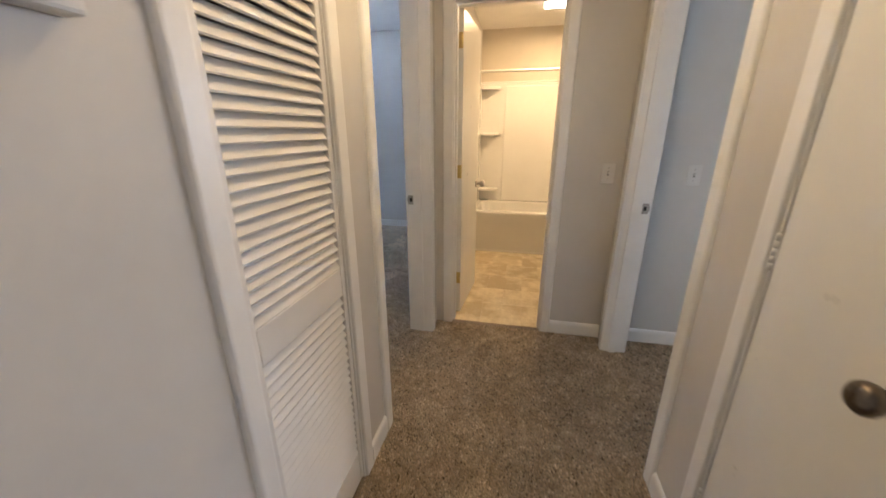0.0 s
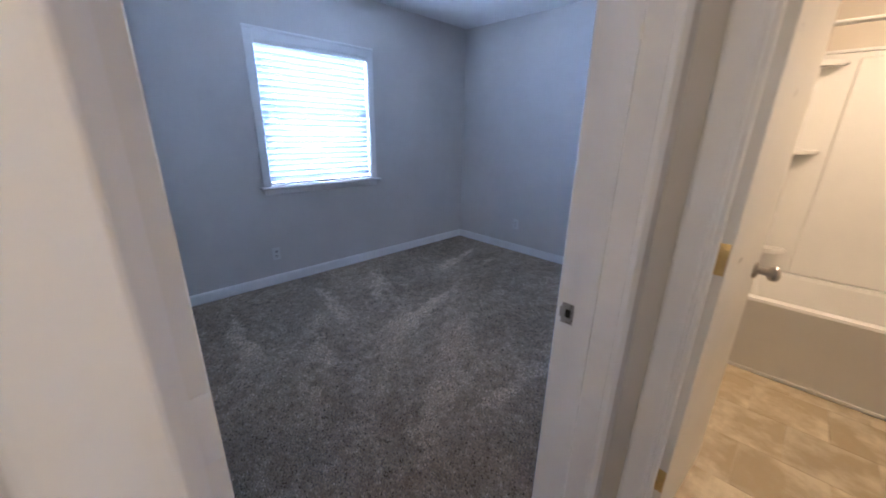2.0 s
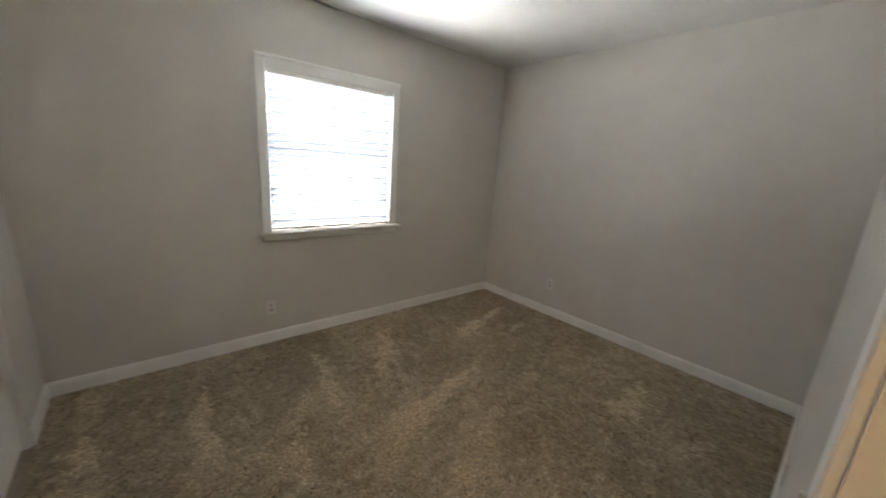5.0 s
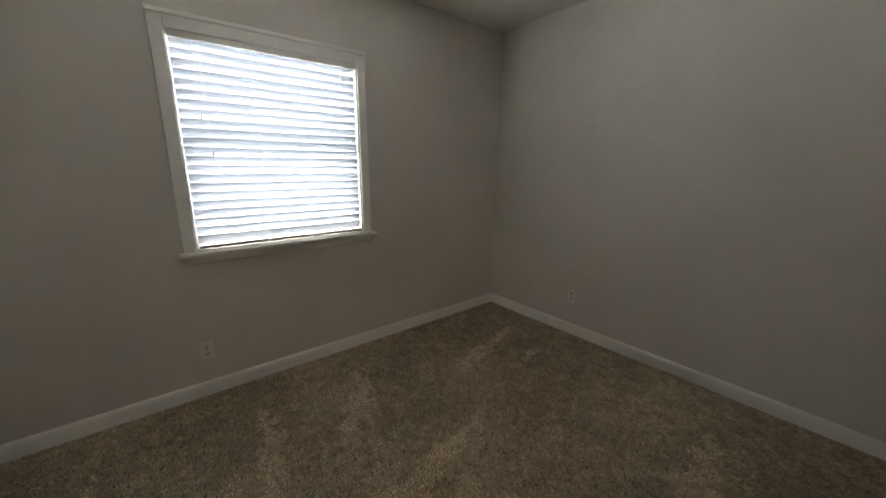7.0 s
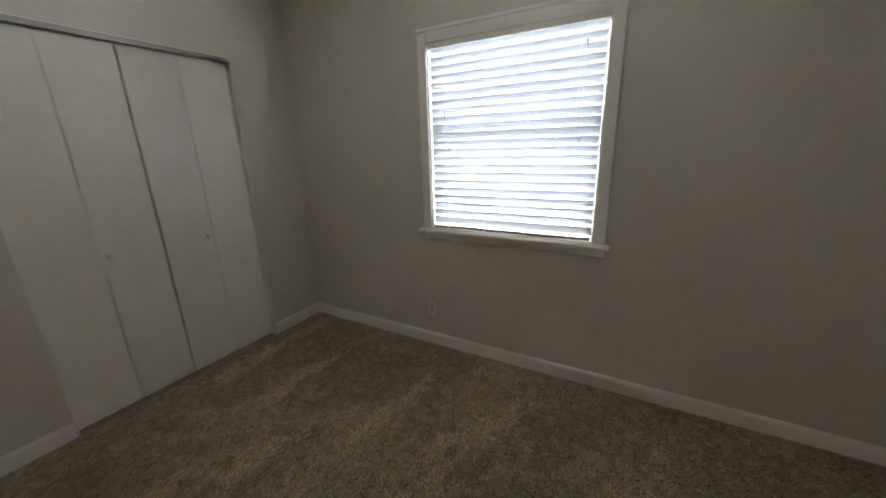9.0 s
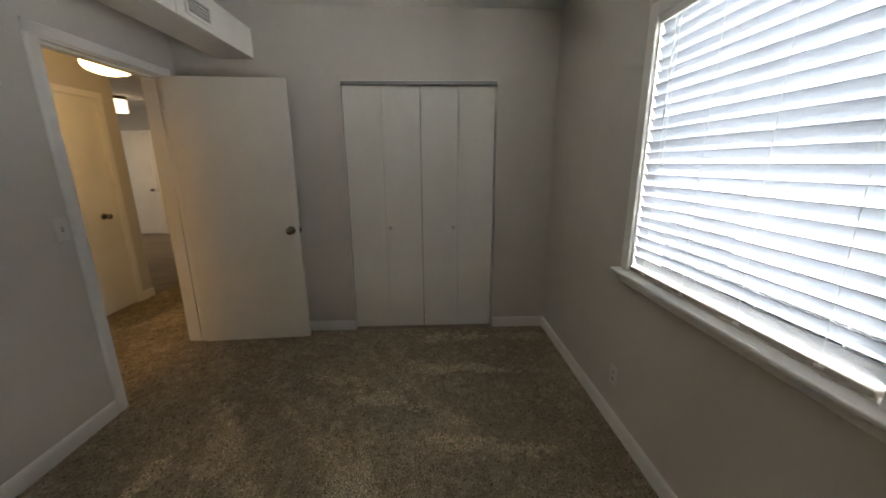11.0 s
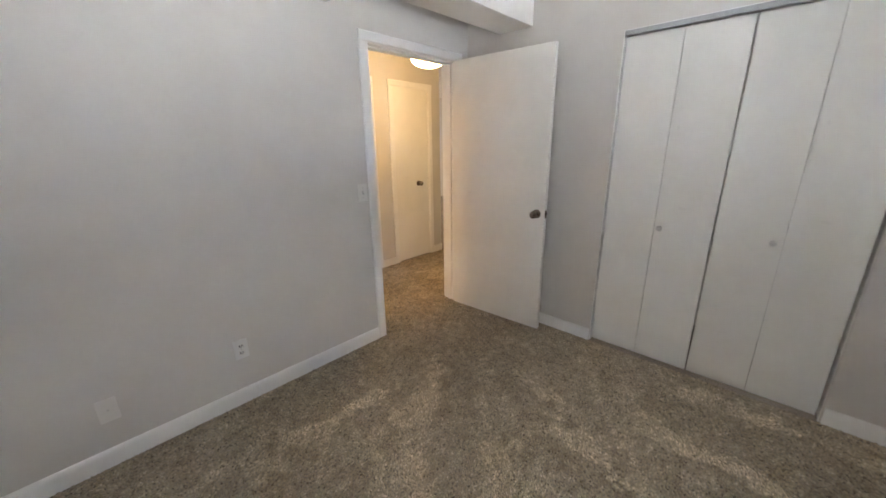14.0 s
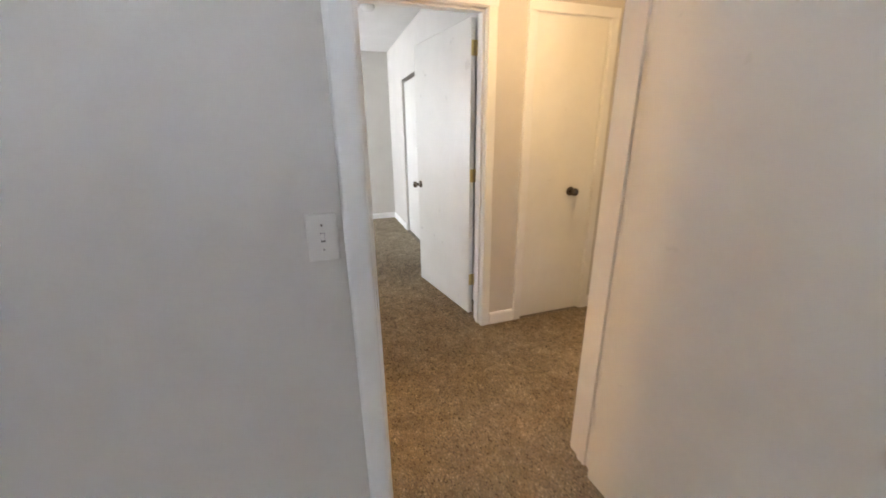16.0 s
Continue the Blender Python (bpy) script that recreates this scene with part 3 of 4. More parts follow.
# reveal lining and the steel track above the panels
bm = bmesh.new()
add_box(bm, 0.461, 0.4645, -0.119, 0.001, 0, 2.0425)
add_box(bm, 1.6640, 1.6675, -0.119, 0.001, 0, 2.0425)
add_box(bm, 0.465, 1.6635, -0.119, 0.001, 2.039, 2.0425)
structure("trim_closet_reveal", bm, TRIM, "painted closet opening reveal", "trim")
bm = bmesh.new()
add_box(bm, 0.466, 1.662, -0.064, -0.060, 2.021, 2.0385)
add_box(bm, 0.466, 1.662, -0.006, 0.003, 2.0130, 2.0385)
add_box(bm, 0.466, 1.662, -0.060, -0.006, 2.035, 2.0385)
structure("trim_closet_track", bm, TRACK, "grey steel bifold track under the closet header", "track")

# ---------------------------------------------------------------- air duct in the bedroom corner
def duct_elbow(x0, x1, y0, y1, cx, cy, r_in, steps=28):
    """Outline of a quarter bend from a run along y (between x0 and x1) to a run along x that ends in the wall."""
    r = cx - x0
    pts = [(x0 + r - r * math.cos(radians(90 * i / steps)), y0 + (y1 - y0) * math.sin(radians(90 * i / steps))) for i in range(steps + 1)]
    pts += [(cx + 0.03, y1), (cx + 0.03, cy + r_in)]
    pts += [(cx - r_in * math.sin(radians(90 * i / 12)), cy + r_in * math.cos(radians(90 * i / 12))) for i in range(13)]
    pts.append((cx - r_in, y0))
    return pts[::-1]


DZ0, DZ1 = 2.184, 2.385
duct = root("air_duct", pose(-0.005, 0, 0), "white painted sheet-metal air duct bending out of the wall", "air duct")
part("elbow", add_prism(bmesh.new(), duct_elbow(2.288, 2.553, 1.142, 1.448, 2.600, 1.180, 0.047), DZ0, DZ1), DUCT, duct)
part("wall_stub", box_bm(2.632, EX0 + 0.004, 1.225, 1.450, DZ0 - 0.002, DZ1 + 0.001, bevel=0.002, seg=1), DUCT, duct)
part("middle_length", box_bm(2.286, 2.555, 0.822, 1.133, DZ0 - 0.002, DZ1 + 0.001, bevel=0.002, seg=1), DUCT, duct)
part("grille_length", box_bm(2.284, 2.555, 0.001, 0.820, DZ0, DZ1, bevel=0.003, seg=1), DUCT, duct)
part("drive_cleat", box_bm(2.2815, 2.2850, 0.812, 0.830, DZ0 - 0.003, DZ1 + 0.004, bevel=0.001, seg=1), DUCT, duct)
for y in (1.19, 1.36):
    part("sheet_screw", add_lathe(bmesh.new(), [(0.005, 0), (0.004, 0.002), (0, 0.0026)], Matrix.Translation((2.66, 1.4500, DZ0 + 0.1 * (y - 0.9))) @ Matrix.Rotation(radians(-90), 4, "X"), 10), STEEL, duct)
strap = box_bm(-0.011, 0.011, -0.001, 0.001, 0.0, H - DZ1 + 0.026)
bmesh.ops.transform(strap, matrix=Matrix.Translation((2.290, 0.835, DZ1 - 0.028)) @ Matrix.Rotation(radians(3.0), 4, "Y"), verts=strap.verts)
part("hanger_strap", strap, TRIM, duct, "thin white hanger strap up to the ceiling")
vent = root("vent_grille", pose(2.278, 0.628, 2.272), "white stamped supply grille on the duct face", "vent")
vy, vz = 0.125, 0.058
bm = bmesh.new()
for a in ((-vy, vy, vz - 0.018, vz), (-vy, vy, -vz, -vz + 0.018), (-vy, -vy + 0.02, -vz + 0.018, vz - 0.018), (vy - 0.02, vy, -vz + 0.018, vz - 0.018)):
    add_box(bm, -0.006, 0.0, *a)
part("grille_frame", bm, DUCT, vent)
# dark sheet behind the bars, painted shade of the duct's inside
part("opening_shade", box_bm(-0.0012, -0.0004, -vy + 0.02, vy - 0.02, -vz + 0.018, vz - 0.018), HOLESHADE, vent)
for i in range(9):
    y = -vy + 0.030 + i * (2 * vy - 0.060) / 8
    part("vertical_bar", box_bm(-0.0052, -0.0016, y - 0.0018, y + 0.0018, -vz + 0.018, vz - 0.018), DUCT, vent)
for z in (-0.017, 0.0, 0.017):
    part("cross_bar", box_bm(-0.0060, -0.0054, -vy + 0.02, vy - 0.02, z - 0.0016, z + 0.0016), DUCT, vent)


# ---------------------------------------------------------------- outlets and switches
def outlet(m, label, painted=False):
    """A duplex outlet; local z looks into the room, local y is up."""
    o = root("wall_outlet", m, label, "outlet", "", "wall outlets")
    part("cover_plate", box_bm(-0.036, 0.036, -0.058, 0.058, 0.0, 0.006, bevel=0.003), PLATE if painted else PLASTIC, o)
    for dy in (-0.0205, 0.0205):
        r = part("receptacle", box_bm(-0.0165, 0.0165, dy - 0.0145, dy + 0.0145, 0.0061, 0.0078, bevel=0.0008, seg=1), PLATE, o)
        if painted:
            continue
        # slots and ground hole are dark patches, their inner shade as colour
        for sx in (-0.0065, 0.0065):
            part("slot", box_bm(sx - 0.0026, sx + 0.0026, dy - 0.005, dy + 0.0072, 0.0079, 0.0083), HOLESHADE, r)
        part("ground_hole", add_lathe(bmesh.new(), [(0.003, 0.0079), (0.003, 0.0083), (0, 0.0083)], Matrix.Translation((0, dy - 0.0085, 0)), 10), HOLESHADE, r)
    part("screw", add_lathe(bmesh.new(), [(0.003, 0.006), (0.0025, 0.0072), (0, 0.0074)], None, 10), STEEL, o)
    return o


def light_switch(m, label):
    o = root("light_switch", m, label, "light switch", "", "toggle switches")
    part("cover_plate", box_bm(-0.036, 0.036, -0.058, 0.058, 0.0, 0.006, bevel=0.003), PLATE, o)
    part("toggle", box_bm(-0.0045, 0.0045, -0.004, 0.011, 0.006, 0.019, bevel=0.002), PLATE, o)
    # flat grey patch, the slot's shade put in as colour
    part("toggle_slot", box_bm(-0.0052, 0.0052, -0.0115, 0.0118, 0.0061, 0.0066), TOGGLESHADE, o, "toggle slot, its shade put in as grey")
    for y in (-0.030, 0.030):
        part("screw", add_lathe(bmesh.new(), [(0.003, 0.006), (0.0025, 0.0072), (0, 0.0074)], Matrix.Translation((0, y, 0)), 10), STEEL, o)
    return o


outlet(frame_pose((0.0, 1.228, 0.292), (0, 1, 0), (1, 0, 0)), "white duplex outlet low on the wall under the window")
outlet(frame_pose((0.905, NY, 0.335), (1, 0, 0), (0, -1, 0)), "white duplex outlet low on the wall")
outlet(frame_pose((EX0, 1.968, 0.335), (0, -1, 0), (-1, 0, 0)), "white duplex outlet low on the bedroom wall")
outlet(frame_pose((EX0, 2.535, 0.285), (0, -1, 0), (-1, 0, 0)), "white duplex outlet painted over, low on the bedroom wall", True)
light_switch(frame_pose((EX0, 1.088, 1.115), (0, -1, 0), (-1, 0, 0)), "white toggle switch beside the bedroom door")
light_switch(frame_pose((4.047, BY0, 1.095), (1, 0, 0), (0, -1, 0)), "white toggle switch beside the bathroom doorway")
light_switch(frame_pose((4.500, BY0, 1.095), (1, 0, 0), (0, -1, 0)), "white toggle switch inside the other bedroom")

# ---------------------------------------------------------------- louvred closet door in the hall
def louvre_door():
    y0, y1 = -0.588, -0.158
    d = root("louvre_door", pose(EX1 - 0.002, y0, 0), "white louvred closet door, shut, in the hall", "louvre door", "structure")
    w, t, st = y1 - y0, 0.030, 0.022
    part("stile", box_bm(-t, 0, 0, st, 0.012, 2.008, bevel=0.003), LOUVRE, d)
    part("stile", box_bm(-t, 0, w - st, w, 0.012, 2.008, bevel=0.003), LOUVRE, d)
    for nm, z0, z1 in (("bottom_rail", 0.012, 0.155), ("middle_rail", 0.822, 0.918), ("top_rail", 1.915, 2.008)):
        part(nm, box_bm(-t + 0.001, -0.001, st + 0.0005, w - st - 0.0005, z0, z1, bevel=0.003), LOUVRE, d)
    bm = bmesh.new()
    prof = [(-0.0170, -0.0032), (0.0170, -0.0032), (0.0188, 0.0), (0.0170, 0.0032), (-0.0170, 0.0032), (-0.0188, 0.0)]
    ends = [[bm.verts.new((x, y, z)) for x, z in prof] for y in (st - 0.004, w - st + 0.004)]
    k = len(prof)
    for i in range(k):
        j = (i + 1) % k
        bm.faces.new((ends[0][i], ends[0][j], ends[1][j], ends[1][i]))
    bm.faces.new(ends[0][::-1])
    bm.faces.new(ends[1])
    me = mesh_of(bm, "slat", LOUVRE)
    rnd = random.Random(3)
    for z0, z1 in ((0.155, 0.822), (0.918, 1.915)):
        n = int((z1 - z0) / 0.0300)
        p = (z1 - z0) / n
        for i in range(n):
            s = new("slat", me)
            s.parent = d
            s.matrix_local = Matrix.Translation((-0.0145, 0, z0 + (i + 0.5) * p)) @ Matrix.Rotation(radians(55 + rnd.uniform(-0.8, 0.8)), 4, "Y")
    return d


louvre_door()

# thermostat on the hall wall
th = root("thermostat", pose(EX1, -0.823, 1.505), "white wall thermostat in the hall", "thermostat")
part("housing", box_bm(0.0, 0.034, -0.062, 0.062, -0.044, 0.046, bevel=0.006), PLASTIC, th)
part("display", box_bm(0.0342, 0.0350, -0.030, 0.030, -0.006, 0.026), plain("grey_display", (0.20, 0.22, 0.20), 0.2), th, "grey display")

# ---------------------------------------------------------------- lamps
def dome_lamp(name, x, y, z, r, drop, label, glow):
    """A semi-flush lamp: canopy at the ceiling, short stem, bronze fitter and a glass dome below."""
    l = root(name, pose(x, y, z), label, "ceiling light")
    part("canopy", add_lathe(bmesh.new(), [(0, 0), (0.062, 0), (0.062, -0.012), (0.040, -0.030), (0, -0.032)]), BRONZE, l, "bronze ceiling canopy")
    part("stem", add_lathe(bmesh.new(), [(0, -0.031), (0.010, -0.031), (0.010, -drop + 0.045), (0, -drop + 0.045)], None, 14), BRONZE, l)
    part("fitter", add_lathe(bmesh.new(), [(0, -drop + 0.046), (0.030, -drop + 0.045), (r * 0.72, -drop + 0.022), (r * 0.74, -drop), (0, -drop)], None, 28), BRONZE, l, "bronze glass holder")
    prof = [(0, -drop - 0.0005), (r * 0.76, -drop - 0.001), (r * 0.95, -drop - 0.012), (r, -drop - 0.034)]
    prof += [(r * math.cos(radians(a)), -drop - 0.034 - 0.076 * math.sin(radians(a))) for a in range(12, 91, 13)]
    prof.append((0, -drop - 0.1102))
    part("glass_dome", add_lathe(bmesh.new(), prof, None, 32), glow, l, "lit frosted glass dome")
    return l


dome_lamp("ceiling_light", 3.41, -0.10, HH, 0.160, 0.315, "lit frosted glass dome light on the hall ceiling", DOME)
l = root("bathroom_light", pose(3.78, 2.72, 2.45), "lit square bathroom ceiling light", "ceiling light")
part("light_base", box_bm(-0.13, 0.13, -0.13, 0.13, -0.012, 0, bevel=0.003), TRIM, l)
part("diffuser", box_bm(-0.12, 0.12, -0.12, 0.12, -0.036, -0.0125, bevel=0.008), BATHGLOW, l, "lit white diffuser")
l = root("living_room_light", pose(6.2, -3.6, H), "lit white drum ceiling light", "ceiling light")
part("rim", add_lathe(bmesh.new(), [(0, 0), (0.15, 0), (0.15, -0.05), (0, -0.05)]), BRONZE, l, "dark metal rim")
part("drum_shade", add_lathe(bmesh.new(), [(0, -0.051), (0.145, -0.051), (0.145, -0.25), (0, -0.25)]), DRUMGLOW, l, "lit white drum shade")

# ---------------------------------------------------------------- far side of the living room
casing("trim_far_door", "x", FAR, 1, 6.62, 7.45, 2.04)
flush_door("door_5", 0.826, "white flush door, shut, across the living room", door_pose(7.448, FAR + 0.002, -1, 0), knobs=((-1, BRONZE),)).location.y += 0.037

# ---------------------------------------------------------------- other bedroom
def bifold_far(x0, x1):
    d = root("bifold_door", pose(x0, -0.05, 0), "white flush bifold closet door of the other bedroom", "closet door", "", "bifold closet doors of the other room")
    w = (x1 - x0) / 2
    for i in range(2):
        part("panel", box_bm(i * w + 0.0025, (i + 1) * w - 0.0025, -0.032, 0.0, 0.012, 1.995, bevel=0.0022, seg=1), DOOR, d)
    return d


bifold_far(5.356, 6.174)
bifold_far(6.176, 6.994)
sd = root("smoke_detector", pose(6.0, 0.50, H), "white round smoke detector on the ceiling", "smoke detector")
part("housing", add_lathe(bmesh.new(), [(0, 0), (0.068, 0), (0.070, -0.012), (0.058, -0.034), (0, -0.038)]), PLASTIC, sd)

# ---------------------------------------------------------------- bathroom
def tub():
    x0, x1, y0, y1, zt = EX1 + 0.002, BE0 - 0.002, 2.82, BN - 0.002, 0.47
    t = root("bathtub", pose(x0, y0, 0), "white acrylic bathtub with a plain apron", "bathtub")
    w, d = x1 - x0, y1 - y0
    bm = bmesh.new()
    # rim, inner walls and floor as rings
    def ring(inset_x, inset_y, z, r):
        pts = []
        for cx, cy, a0 in ((w - inset_x - r, d - inset_y - r, 0), (inset_x + r, d - inset_y - r, 90), (inset_x + r, inset_y + r, 180), (w - inset_x - r, inset_y + r, 270)):
            for i in range(7):
                a = radians(a0 + 15 * i)
                pts.append(bm.verts.new((cx + r * math.cos(a), cy + r * math.sin(a), z)))
        return pts
    rings = [ring(0, 0, 0, 0.004), ring(0, 0, zt - 0.015, 0.004), ring(0.006, 0.006, zt, 0.006), ring(0.055, 0.06, zt, 0.12), ring(0.065, 0.07, zt - 0.02, 0.12), ring(0.12, 0.12, 0.12, 0.14), ring(0.2, 0.2, 0.09, 0.1)]
    for a, b in zip(rings, rings[1:]):
        for i in range(28):
            j = (i + 1) % 28
            bm.faces.new((a[i], a[j], b[j], b[i]))
    bm.faces.new(rings[-1])
    part("tub_shell", bm, ACRYLIC, t)
    part("toe_strip", box_bm(0, w, -0.008, -0.0005, 0.0, 0.022, bevel=0.003), TRIM, t)
    return t


tub()


def surround():
    s = root("tub_surround", pose(EX1, BN, 0.472), "white moulded acrylic tub surround with corner shelves", "tub surround")
    w = BE0 - EX1
    h = 1.40
    part("back_panel", box_bm(0.30, w - 0.30, -0.030, -0.003, 0.0, h - 0.03, bevel=0.010, seg=3), ACRYLIC, s)
    part("base_panel", box_bm(0.003, w - 0.003, -0.018, -0.002, 0.0, h, bevel=0.006), ACRYLIC, s)
    for sx in (0, 1):
        x0 = 0.002 if not sx else w - 0.018
        part("side_panel", box_bm(x0, x0 + 0.016, -0.745, -0.019, 0.0, h, bevel=0.006), ACRYLIC, s)
        for z in (0.165, 0.84, 1.36):
            c = (0.018 if not sx else w - 0.018)
            sg = 1 if not sx else -1
            pts = [(c, -0.019)]
            R = 0.24
            n = 8
            for i in range(n + 1):
                a = radians(90 * i / n)
                pts.append((c + sg * R * math.cos(a) if i < n else c, -0.019 - 0.14 * math.sin(a)))
            if sx:
                pts = pts[::-1]
            bm = add_prism(bmesh.new(), pts, z - 0.032, z)
            bmesh.ops.bevel(bm, geom=[e for e in bm.edges if abs(e.verts[0].co.z - e.verts[1].co.z) < 1e-5], offset=0.008, segments=2, affect="EDGES")
            part("corner_shelf", bm, ACRYLIC, s)
    part("top_ledge", box_bm(0.003, w - 0.003, -0.026, -0.0015, h + 0.0005, h + 0.02, bevel=0.006), ACRYLIC, s)
    return s


surround()
rod = root("shower_rod", pose(EX1, 2.86, 1.907), "white straight shower curtain rod", "shower rod")
M = Matrix.Rotation(radians(90), 4, "Y")
part("tube", add_lathe(bmesh.new(), [(0.0125, 0.002), (0.0125, BE0 - EX1 - 0.002)], M, 16), PLASTIC, rod)
for x, a in ((0.001, 90), (BE0 - EX1 - 0.001, -90)):
    part("end_flange", add_lathe(bmesh.new(), [(0, 0), (0.032, 0), (0.032, 0.008), (0.015, 0.02), (0.014, 0.03)], Matrix.Translation((x, 0, 0)) @ Matrix.Rotation(radians(a), 4, "Y"), 16), PLASTIC, rod)


def vanity():
    v = root("vanity", pose(4.062, 2.095, 0), "black open-frame vanity with a white top", "vanity")
    w, d = 0.434, 0.63
    for x in (0.0, w - 0.045):
        for y in (0.0, d - 0.045):
            part("leg", box_bm(x, x + 0.045, y, y + 0.045, -0.006, 0.835, bevel=0.003), BLACKWOOD, v)
    part("drawer_box", box_bm(0.006, w - 0.006, 0.046, d - 0.046, 0.50, 0.832, bevel=0.003), BLACKWOOD, v)
    f = part("drawer_front", box_bm(0.0, 0.0055, 0.06, d - 0.06, 0.52, 0.815, bevel=0.002), BLACKWOOD, v)
    part("drawer_pull", add_lathe(bmesh.new(), [(0.006, 0), (0.006, 0.012), (0.013, 0.018), (0.013, 0.025), (0, 0.027)], Matrix.Translation((0, d / 2, 0.67)) @ Matrix.Rotation(radians(-90), 4, "Y"), 14), STEEL, f)
    for x in (0.008, w - 0.038):
        part("shelf_rail", box_bm(x, x + 0.03, 0.046, d - 0.046, 0.135, 0.17), BLACKWOOD, v)
    for y in (0.008, d - 0.038):
        part("end_rail", box_bm(0.046, w - 0.046, y, y + 0.03, 0.135, 0.17), BLACKWOOD, v)
    for i in range(6):
        y = 0.06 + i * 0.088
        part("shelf_slat", box_bm(0.039, w - 0.039, y, y + 0.062, 0.158, 0.172, bevel=0.002, seg=1), BLACKWOOD, v)
    t = part("vanity_top", box_bm(-0.012, w, -0.012, d + 0.012, 0.8355, 0.872, bevel=0.005), CERAMIC, v, "white moulded vanity top")
    part("basin", add_lathe(bmesh.new(), [(0.17, 0.8725), (0.165, 0.878), (0.15, 0.874), (0.0, 0.8735)], Matrix.Translation((0.215, d / 2, 0)), 28), CERAMIC, t)
    return v


vanity()


def toilet():
    t = root("toilet", pose(3.775, 1.60, 0), "white porcelain toilet with the lid down", "toilet")
    def oval(cx, cy, rx, ry, z, bm, n=24):
        return [bm.verts.new((cx + rx * math.cos(2 * math.pi * i / n) * (1.0 if math.cos(2 * math.pi * i / n) < 0 else 0.85), cy + ry * math.sin(2 * math.pi * i / n), z)) for i in range(n)]
    def stack(levels):
        bm = bmesh.new()
        rs = [oval(*l, bm) for l in levels]
        for a, b in zip(rs, rs[1:]):
            for i in range(24):
                j = (i + 1) % 24
                f = bm.faces.new((a[i], a[j], b[j], b[i]))
                f.smooth = True
        bm.faces.new(rs[0][::-1])
        bm.faces.new(rs[-1])
        return bm
    part("bowl", stack([(0.27, 0, 0.20, 0.11, -0.006), (0.27, 0, 0.19, 0.105, 0.03), (0.27, 0, 0.17, 0.10, 0.12), (0.25, 0, 0.20, 0.13, 0.24), (0.23, 0, 0.225, 0.17, 0.34), (0.23, 0, 0.228, 0.178, 0.375), (0.23, 0, 0.222, 0.172, 0.385)]), CERAMIC, t)
    part("seat", stack([(0.23, 0, 0.228, 0.18, 0.3855), (0.23, 0, 0.233, 0.185, 0.392), (0.23, 0, 0.228, 0.18, 0.402)]), PLASTIC, t)
    part("lid", stack([(0.23, 0, 0.226, 0.178, 0.4025), (0.23, 0, 0.230, 0.182, 0.41), (0.23, 0, 0.205, 0.16, 0.421)]), PLASTIC, t)
    k = part("tank", box_bm(0.46, 0.655, -0.22, 0.22, 0.36, 0.72, bevel=0.02, seg=3), CERAMIC, t)
    part("tank_lid", box_bm(0.452, 0.662, -0.23, 0.23, 0.7205, 0.752, bevel=0.010, seg=3), CERAMIC, k)
    part("flush_lever", box_bm(0.440, 0.4595, -0.17, -0.10, 0.645, 0.660, bevel=0.004), STEEL, k)
    return t


toilet()

# vinyl tiles of the bathroom floor, each its own piece
fl = bpy.data.objects["floor_bathroom"]
TW = 0.305
tile_me = {}
nx, ny = 6, 6
for j in range(ny):
    for i in range(-1, nx):
        xa = EX1 + 0.004 + i * TW + (TW / 2 if j % 2 else 0)
        xb, ya = xa + TW, BY0 + 0.033 + j * TW
        yb = ya + TW
        x0, x1, y0, y1 = max(xa, EX1 + 0.003), min(xb, BE0 - 0.003), ya, min(yb, 2.808)
        if x1 - x0 < 0.02 or y1 - y0 < 0.02:
            continue
        if y0 < BY1 and (x1 < 3.126 or x0 > 3.734):
            y0 = BY1 + 0.002
        elif y0 < BY1:
            x0, x1 = max(x0, 3.124), min(x1, 3.735)
        if y1 - y0 < 0.02:
            continue
        key = (round(x1 - x0, 3), round(y1 - y0, 3))
        if key not in tile_me:
            tile_me[key] = mesh_of(box_bm(0.0006, key[0] - 0.0006, 0.0006, key[1] - 0.0006, 0, 0.006, bevel=0.0012, seg=1), "tile", VINYL)
        o = new("tile", tile_me[key])
        o.parent = fl
        o.location = (x0, y0, -0.0058)

hook = root("robe_hook", pose(EX1, 1.45, 1.71), "small black robe hook on the bathroom wall behind the door", "hook")
part("back_plate", box_bm(0, 0.006, -0.018, 0.018, -0.03, 0.03, bevel=0.002, seg=1), BLACKWOOD, hook)
part("peg", add_lathe(bmesh.new(), [(0, 0), (0.008, 0), (0.007, 0.045), (0.013, 0.055), (0.012, 0.066), (0, 0.07)], Matrix.Translation((0.005, 0, 0)) @ Matrix.Rotation(radians(90), 4, "Y"), 14), BLACKWOOD, hook)


